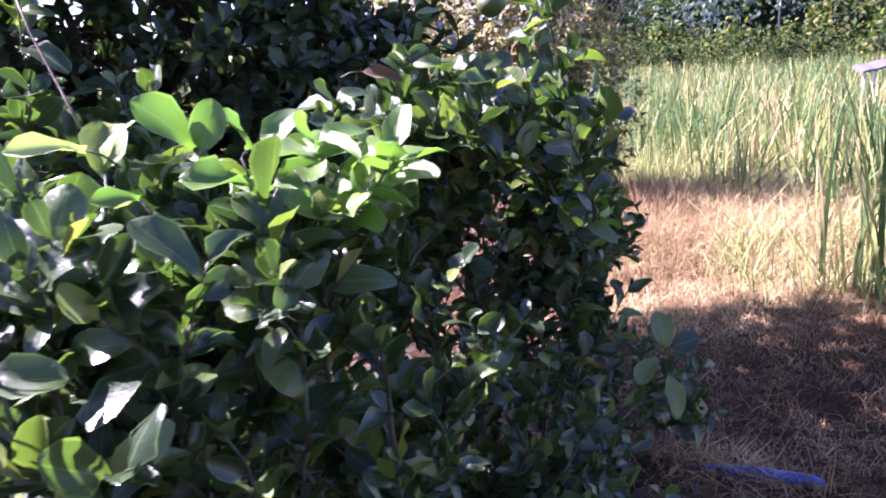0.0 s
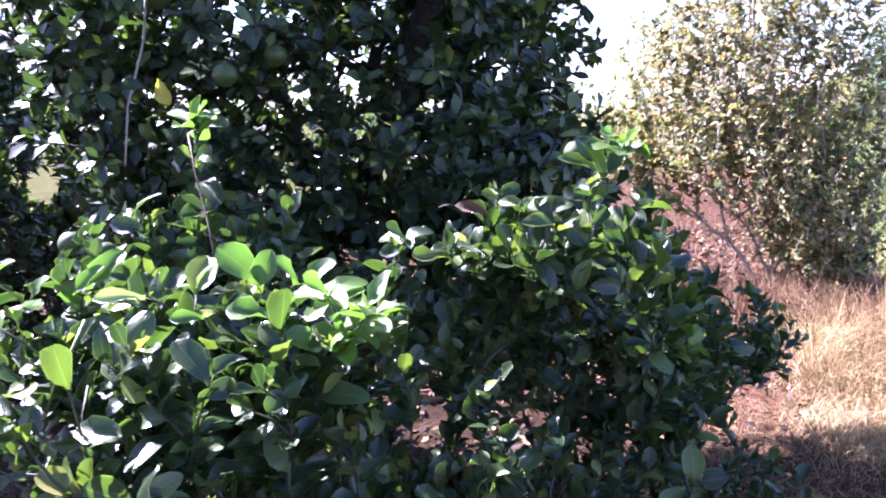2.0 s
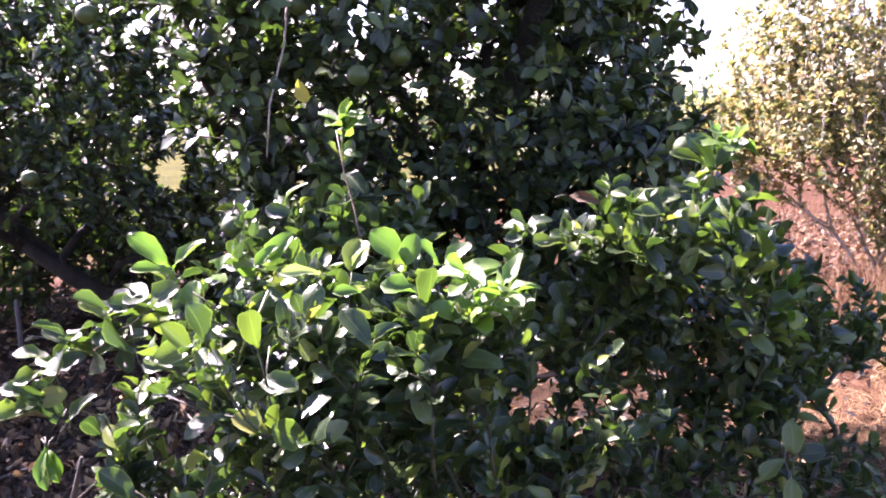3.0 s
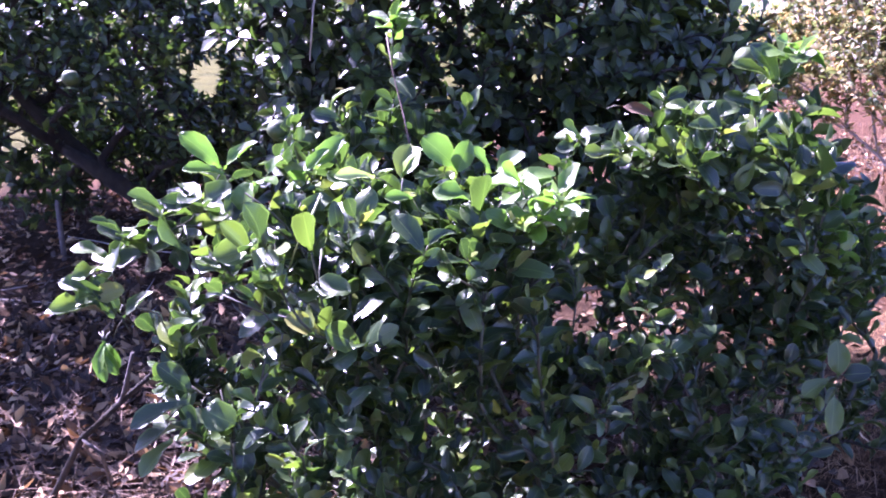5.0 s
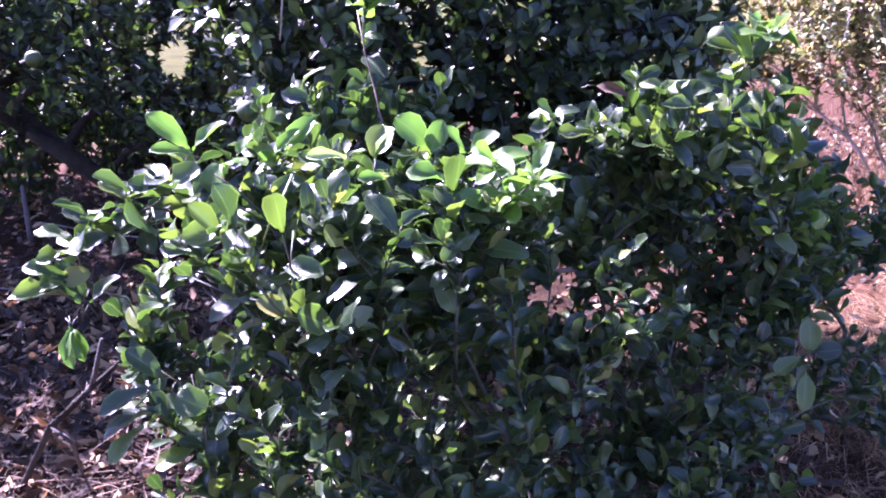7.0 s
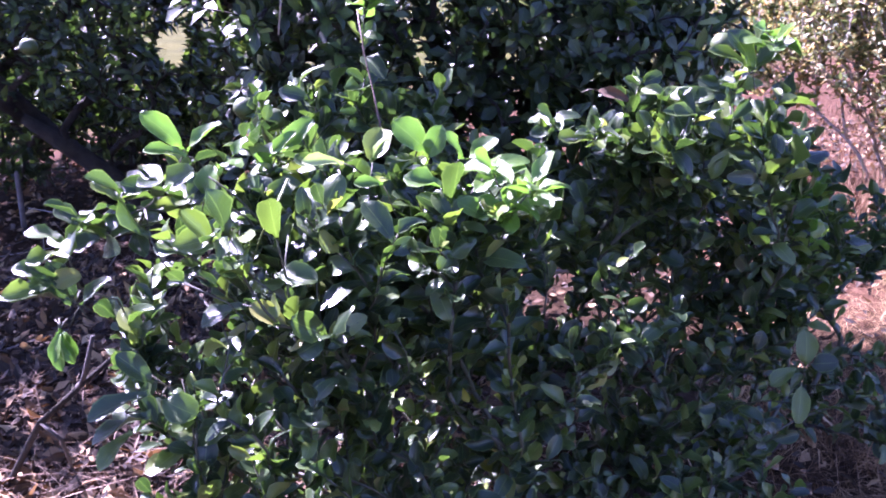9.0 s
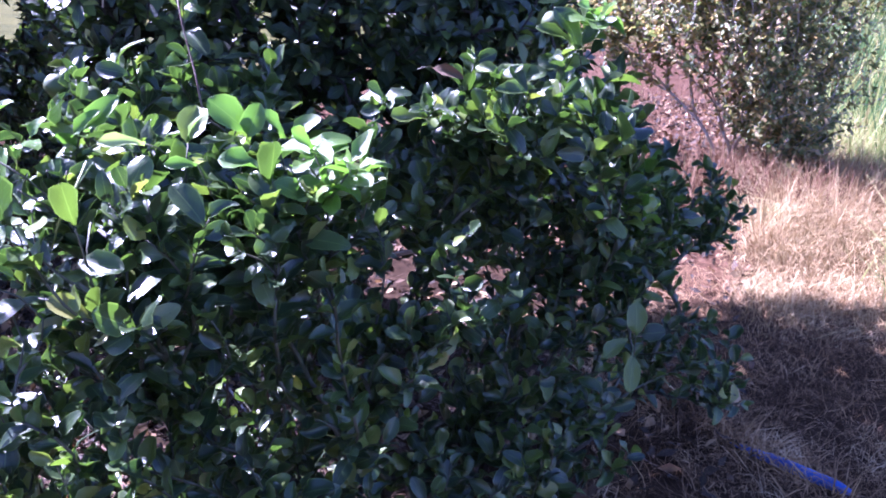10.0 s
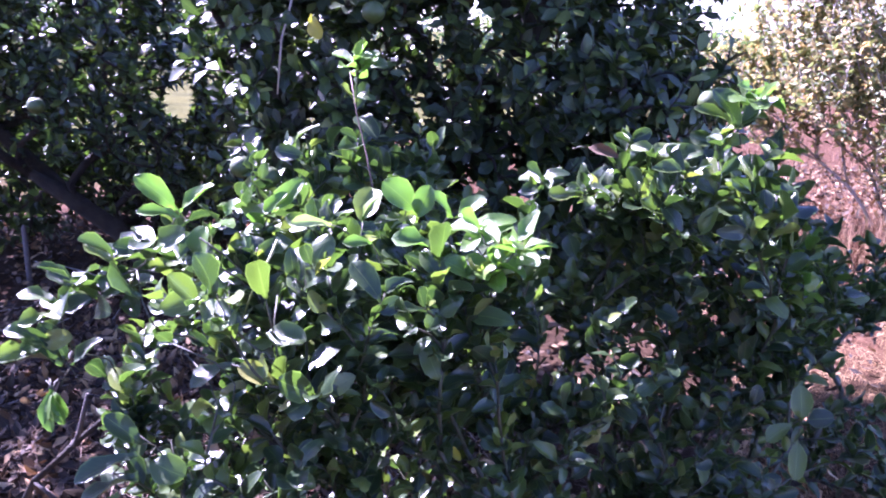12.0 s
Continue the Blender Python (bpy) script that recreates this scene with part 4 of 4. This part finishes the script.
def straw():
    rng = np.random.default_rng(42)
    x, y = clumped(rng, 34000, lambda x, y: y > 4.3 + 0.25 * math.sin(4 * x) and x > 0.85 and rng.random() < min(1, 6 / max(1, y)), (0.6, 4.8, 4.0, 11), 0.07)
    n = len(x)
    v, f = blades(rng, x, y, rng.uniform(0.04, 0.16, n), rng.uniform(0.003, 0.007, n), np.abs(rng.normal(size=n)) * 0.9, np.abs(rng.normal(size=n)) * 0.6, 2)
    x, y = clumped(rng, 17000, lambda x, y: y > 4.9 + 0.3 * math.sin(5 * x) and x > 0.95 + 0.1 * (y - 5), (0.9, 3.3, 4.6, 8.2), 0.07)
    n = len(x)
    tall = np.clip((y - 4.8) / 1.2, 0.25, 1)
    v2, f2 = blades(rng, x, y, rng.uniform(0.16, 0.52, n) * tall, rng.uniform(0.004, 0.011, n), np.abs(rng.normal(size=n)) * 0.45, np.abs(rng.normal(size=n)) * 0.9, 3)
    tagged(new("dry_grass", mesh_of("dry_grass", *joined([(v, f), (v2, f2)]), straw_blade)), "matted pale straw-coloured grass and dead weeds in the open", "grass", kind="stuff")
    x, y = clumped(rng, 48000, lambda x, y: x > 0.35 - 0.12 * (y - 2) and y < 4.9 + 0.25 * math.sin(4 * x), (-0.4, 3.6, 1.0, 5.2), 0.06)
    n = len(x)
    v, f = blades(rng, x, y, rng.uniform(0.02, 0.10, n), rng.uniform(0.0015, 0.0045, n), np.abs(rng.normal(size=n)) * 1.1, np.abs(rng.normal(size=n)) * 0.9, 2)
    k = 900
    s = rng.random(k)
    x, y = 0.20 + 1.12 * s + rng.normal(size=k) * 0.03, 3.16 - 0.48 * s + rng.normal(size=k) * 0.05
    v3, f3 = blades(rng, x, y, rng.uniform(0.05, 0.16, k), rng.uniform(0.003, 0.008, k), np.abs(rng.normal(size=k)) * 0.9, np.abs(rng.normal(size=k)) * 0.9, 2)
    k = 5000
    x, y = clumped(rng, k, lambda x, y: x > 0.3 + 0.2 * math.sin(3 * y), (0.0, 5.5, -5, 2.4), 0.10)
    v4, f4 = blades(rng, x, y, rng.uniform(0.05, 0.18, k), rng.uniform(0.003, 0.008, k), np.abs(rng.normal(size=k)) * 0.9, np.abs(rng.normal(size=k)) * 0.6, 2)
    v, f = joined([(v, f), (v3, f3), (v4, f4)])
    tagged(new("brown_hay", mesh_of("brown_hay", v, f, hay_blade)), "thin brown dead grass matted over the soil", "grass", kind="stuff")
    x, y = clumped(rng, 9000, lambda x, y: x > 2.3 - 0.45 * max(0, y - 6.8) + 0.5 * math.sin(2.1 * y) and y > 4.5, (1.0, 6, 4.5, 12), 0.12)
    n = len(x)
    v, f = blades(rng, x, y, rng.uniform(0.15, 0.75, n) * rng.uniform(0.6, 1.0, n), rng.uniform(0.005, 0.013, n), np.abs(rng.normal(size=n)) * 0.4, np.abs(rng.normal(size=n)) * 0.5, 3)
    tagged(new("green_grass", mesh_of("green_grass", v, f, grass_blade)), "yellow-green grass tufts at the foot of the reeds", "grass", kind="stuff")


DEAD_STEM = [(-2.08, 1.14, 0.0), (-1.5, 0.9, 0.54), (-1.39, 0.96, 0.66), (-1.3, 1.06, 0.77), (-1.28, 1.14, 0.84)]
DEAD_FORK = [(-1.39, 0.96, 0.66), (-1.37, 0.97, 0.7), (-1.33, 0.98, 0.83)]
DEAD_TWIG = [(-1.5, 0.9, 0.54), (-1.43, 0.91, 0.5), (-1.93, 1.29, 0.0)]


def weeds():
    """Standing dead weeds round the shrub and on the bare ground behind it."""
    rng = np.random.default_rng(44)
    x1, y1 = clumped(rng, 2600, lambda x, y: (x - 1.15) ** 2 + (y - 7.2) ** 2 < 0.6, (0.2, 2.0, 6.3, 8.2), 0.10)
    x2, y2 = clumped(rng, 9000, lambda x, y: x < 1.2 + 0.1 * y, (-6.5, 1.6, 7.0, 14), 0.14)
    x, y = np.concatenate([x1, x2]), np.concatenate([y1, y2])
    n = len(x)
    v, f = blades(rng, x, y, np.where(np.arange(n) < 2600, rng.uniform(0.15, 0.55, n), rng.uniform(0.04, 0.20, n)), rng.uniform(0.006, 0.014, n),
                  np.abs(rng.normal(size=n)) * 0.3, np.abs(rng.normal(size=n)) * 0.4, 3)
    tagged(new("dry_weeds", mesh_of("dry_weeds", v, f, weed_blade)), "reddish-brown dead weeds standing round the dry shrub", "weeds", kind="stuff")


weeds()


def litter():
    rng = np.random.default_rng(43)
    n = 34000
    x, y = 1.0 - 7.5 * rng.random(n) ** 0.8, 0.2 + 5.8 * rng.random(n) ** 1.3
    x[29000:], y[29000:] = rng.uniform(-7, 0.6, 5000), 0.6 - 5.5 * rng.random(5000) ** 1.4
    x[25000:29000], y[25000:29000] = rng.uniform(-1.6, 1.0, 4000), rng.uniform(5.5, 13.0, 4000)
    near = np.arange(n) < 16000
    x[near], y[near] = rng.uniform(-3.8, -0.4, 16000), 0.6 + 2.2 * rng.random(16000) ** 1.2
    P = np.stack([x, y, ground_z(x, y) + rng.uniform(0.004, 0.045, n)], axis=1)
    Y = np.stack([rng.normal(size=n), rng.normal(size=n), rng.normal(size=n) * 0.35], axis=1)
    N = np.stack([rng.normal(size=n) * 0.8, rng.normal(size=n) * 0.8, np.where(rng.random(n) < 0.5, 1.0, -1.0)], axis=1)
    v, f, u = scatter(TINY_LEAVES, rng.integers(0, 3, n), P, frames_for(Y, N), rng.uniform(0.04, 0.10, n))
    tagged(new("leaf_litter", mesh_of("leaf_litter", v, f, litter_leaf, u)), "dry brown fallen leaves covering the soil", "leaf litter", kind="stuff")
    for k in range(40):
        a, b = rng.uniform(-5.0, -0.8), rng.uniform(0.8, 3.6)
        L, t = rng.uniform(0.25, 0.9), rng.uniform(0, 3.14)
        s = np.linspace(-0.5, 0.5, 7)
        bow = rng.normal() * 0.12
        px = a + L * (s * math.cos(t) - bow * s * s * math.sin(t))
        py = b + L * (s * math.sin(t) + bow * s * s * math.cos(t))
        r = rng.uniform(0.003, 0.007) * (1.2 - 0.7 * (s + 0.5))
        pz = ground_z(px, py) + 0.012 + np.abs(rng.normal()) * 0.05 * (s + 0.5)
        v, f = tube(np.stack([px, py, pz], axis=1), r, 6, 0.08, rng)
        tagged(new("fallen_stick", mesh_of("fallen_stick", v, f, pale_wood if k % 3 else grey_wood)), "thin dry fallen stick lying on the leaf litter", "stick", "fallen sticks")
    n = 5200
    x, y = rng.uniform(-4.2, 0.2, n), 0.5 + 2.8 * rng.random(n)
    v, f = blades(rng, x, y, rng.uniform(0.04, 0.2, n), rng.uniform(0.002, 0.006, n), 1.5 + 3 * rng.random(n), np.zeros(n), 2)
    v[:, 2] = np.minimum(v[:, 2], 0.06) + 0.02
    tagged(new("twig_litter", mesh_of("twig_litter", v, f, twig_blade)), "thin dry stalks and twig bits strewn over the soil", "twigs", kind="stuff")
    dead = thing("dead_branch", (-2.0, 1.35, 0), "forked dark dead branch lying over the litter", "branch")
    for name, line, r in (("stem", DEAD_STEM, (0.012, 0.011, 0.009, 0.007, 0.005)), ("side_branch", DEAD_FORK, (0.010, 0.008, 0.005)), ("side_branch", DEAD_TWIG, (0.008, 0.006, 0.004))):
        v, f = tube(line, r, 8, 0.07, rng)
        part(name, mesh_of(name, v, f, bark if name == "stem" else grey_wood), dead)


reeds()
straw()
litter()


# ---- pipe and stake ----
def water_pipe():
    s = np.linspace(0, 1, 24)
    x, y = 0.20 + 1.12 * s, 3.16 - 0.48 * s + 0.015 * np.sin(7 * s)
    r = 0.026 * np.sqrt(np.clip((1 - s) * 60, 0.2, 1))
    v, f = tube(np.stack([x, y, ground_z(x, y) - 0.04 + 0.052 * np.clip(4 * (s - 0.52), 0, 1)], axis=1), r, 14)
    tagged(new("water_pipe", mesh_of("water_pipe", v, f, pipe_blue)), "blue plastic water pipe lying in the dry grass", "pipe")


def wooden_stake():
    v, f = tube([(-4.67, 3.10, -0.1), (-4.685, 3.11, 0.2), (-4.70, 3.12, 0.42), (-4.70, 3.12, 0.44)], [0.020, 0.019, 0.018, 0.012], 8, 0.06, np.random.default_rng(3))
    tagged(new("wooden_stake", mesh_of("wooden_stake", v, f, stake_wood)), "short weathered grey wooden stake in the soil", "stake")


water_pipe()
wooden_stake()


# ---- far woods, bare trunks, farm building ----
CLUMP = [leaf_shape(0.8, 0.3, 0.3, 0.1, 0.0, 3, 2), leaf_shape(0.7, -0.3, 0.5, 0.1, 0.5, 3, 2)]


def woods(name, seed, centres, heights, widths, leaves, label, leaf_size, low=0.10, leaf_mat=None):
    rng = np.random.default_rng(seed)
    P, Y, N, S, stems = [], [], [], [], []
    for (cx, cy), h, w in zip(centres, heights, widths):
        z = float(ground_z(cx, cy))
        stems.append(tube([(cx, cy, z - 0.3), (cx + 0.02 * h, cy, z + 0.35 * h), (cx, cy + 0.03 * h, z + 0.75 * h)], [0.03 * h, 0.022 * h, 0.006 * h], 6))
        lobes = [(np.array([cx, cy, z + h * rng.uniform(low, 0.88)]) + rng.normal(size=3) * np.array([w * 0.5, w * 0.5, 0]), rng.uniform(0.3, 0.6) * w) for _ in range(11)]
        for c, r in lobes:
            n = leaves // 11
            d = unit(rng.normal(size=(n, 3)))
            P.append(c + d * r * rng.uniform(0.25, 1.1, (n, 1)) * np.array([1, 1, 0.8]))
            Y.append(rng.normal(size=(n, 3)))
            N.append(d + np.array([0, 0, 0.35]) + rng.normal(size=(n, 3)) * 0.16)
            S.append(leaf_size * h * rng.uniform(0.5, 1.2, n))
    P, Y, N, S = map(np.concatenate, (P, Y, N, S))
    wood = thing(name, (float(np.mean([c[0] for c in centres])), float(np.mean([c[1] for c in centres])), 0.0), label, "woods", kind="stuff")
    v, f = joined(stems)
    part("trunks", mesh_of("trunks", v, f, bark), wood, kind="stuff")
    v, f, u = scatter(CLUMP, rng.integers(0, 2, len(P)), P, frames_for(Y, N), S)
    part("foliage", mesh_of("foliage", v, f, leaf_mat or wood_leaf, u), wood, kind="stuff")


def far_places(seed, n, az, dist):
    rng = np.random.default_rng(seed)
    a, d = np.radians(rng.uniform(*az, n)), rng.uniform(*dist, n)
    return np.stack([d * np.sin(a), d * np.cos(a)], axis=1), rng


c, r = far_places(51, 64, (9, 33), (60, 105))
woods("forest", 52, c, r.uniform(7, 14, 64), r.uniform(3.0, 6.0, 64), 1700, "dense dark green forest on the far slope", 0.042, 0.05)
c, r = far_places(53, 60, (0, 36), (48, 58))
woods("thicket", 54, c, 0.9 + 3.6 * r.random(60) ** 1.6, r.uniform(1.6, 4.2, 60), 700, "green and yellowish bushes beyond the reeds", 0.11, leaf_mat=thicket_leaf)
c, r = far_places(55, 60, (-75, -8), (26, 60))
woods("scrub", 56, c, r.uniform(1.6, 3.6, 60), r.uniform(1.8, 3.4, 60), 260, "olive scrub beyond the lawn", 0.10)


def bare_tree(x, y, h, seed):
    rng = np.random.default_rng(seed)
    z = float(ground_z(x, y))
    t = thing("bare_tree", (x, y, z), "tall pale bare tree trunk standing before the forest", "tree", "bare trees")
    s = np.linspace(0, 1, 10)
    p = np.stack([x + 0.02 * h * np.sin((2.5 + seed) * s + seed) + 0.03 * h * (seed - 2.4) * s * s, y + 0 * s, z - 0.3 + h * s], axis=1)
    v, f = tube(p, 0.065 * (1.1 - 0.75 * s), 8, 0.05, rng)
    part("trunk", mesh_of("trunk", v, f, white_bark), t)
    for k in range(5):
        i = 5 + k % 5
        a = rng.uniform(0, 6.28)
        e = p[i] + np.array([math.cos(a), math.sin(a), 0.7]) * h * 0.09
        v, f = tube([p[i], 0.5 * (p[i] + e) + [0, 0, 0.1], e], [0.03, 0.02, 0.01], 5)
        part("limb", mesh_of("limb", v, f, white_bark), t)


for x, y, h, k in ((18.3, 57.2, 12.0, 1), (20.6, 57.4, 6.5, 2), (22.7, 55.9, 10.5, 3), (25.9, 55.2, 9.5, 4)):
    bare_tree(x, y, h, k)


def field_shelter():
    """A small open shelter: a sloping sheet roof on four posts."""
    x, y, z = 9.35, 17.75, float(ground_z(9.35, 17.75))
    hut = thing("field_shelter", (x, y, z), "small field shelter with a sloping lilac-grey sheet roof among the reeds", "shelter")
    bm = bmesh.new()
    n = 24
    rows = []
    for i in range(n + 1):
        u = i / n
        ridge = 0.012 * math.sin(u * n * math.pi / 2)
        rows.append([bm.verts.new((x - 0.35 + 2.6 * u, y + 0.5 * w, z + 0.84 + 0.50 * u + 0.10 * w + ridge + lift)) for w, lift in ((0, 0), (1, 0), (1, 0.05), (0, 0.05))])
    for a, b in zip(rows, rows[1:]):
        for k in range(4):
            bm.faces.new((a[k], a[(k + 1) % 4], b[(k + 1) % 4], b[k]))
    bm.faces.new(rows[0][::-1])
    bm.faces.new(rows[-1])
    bmesh.ops.recalc_face_normals(bm, faces=bm.faces)
    me = bpy.data.meshes.new("roof")
    bm.to_mesh(me)
    bm.free()
    me.materials.append(roof_sheet)
    part("roof", me, hut, "lilac-grey sheet roof")
    for u, w in ((0.1, 0.1), (0.9, 0.1), (0.1, 0.9), (0.9, 0.9)):
        px, py, top = x - 0.35 + 2.6 * u, y + 0.5 * w, z + 0.84 + 0.50 * u + 0.10 * w
        v, f = tube([(px, py, z - 0.1), (px, py, z + 0.5), (px, py, top)], [0.04, 0.04, 0.038], 8)
        part("post", mesh_of("post", v, f, wall_paint), hut, "pale post")


field_shelter()
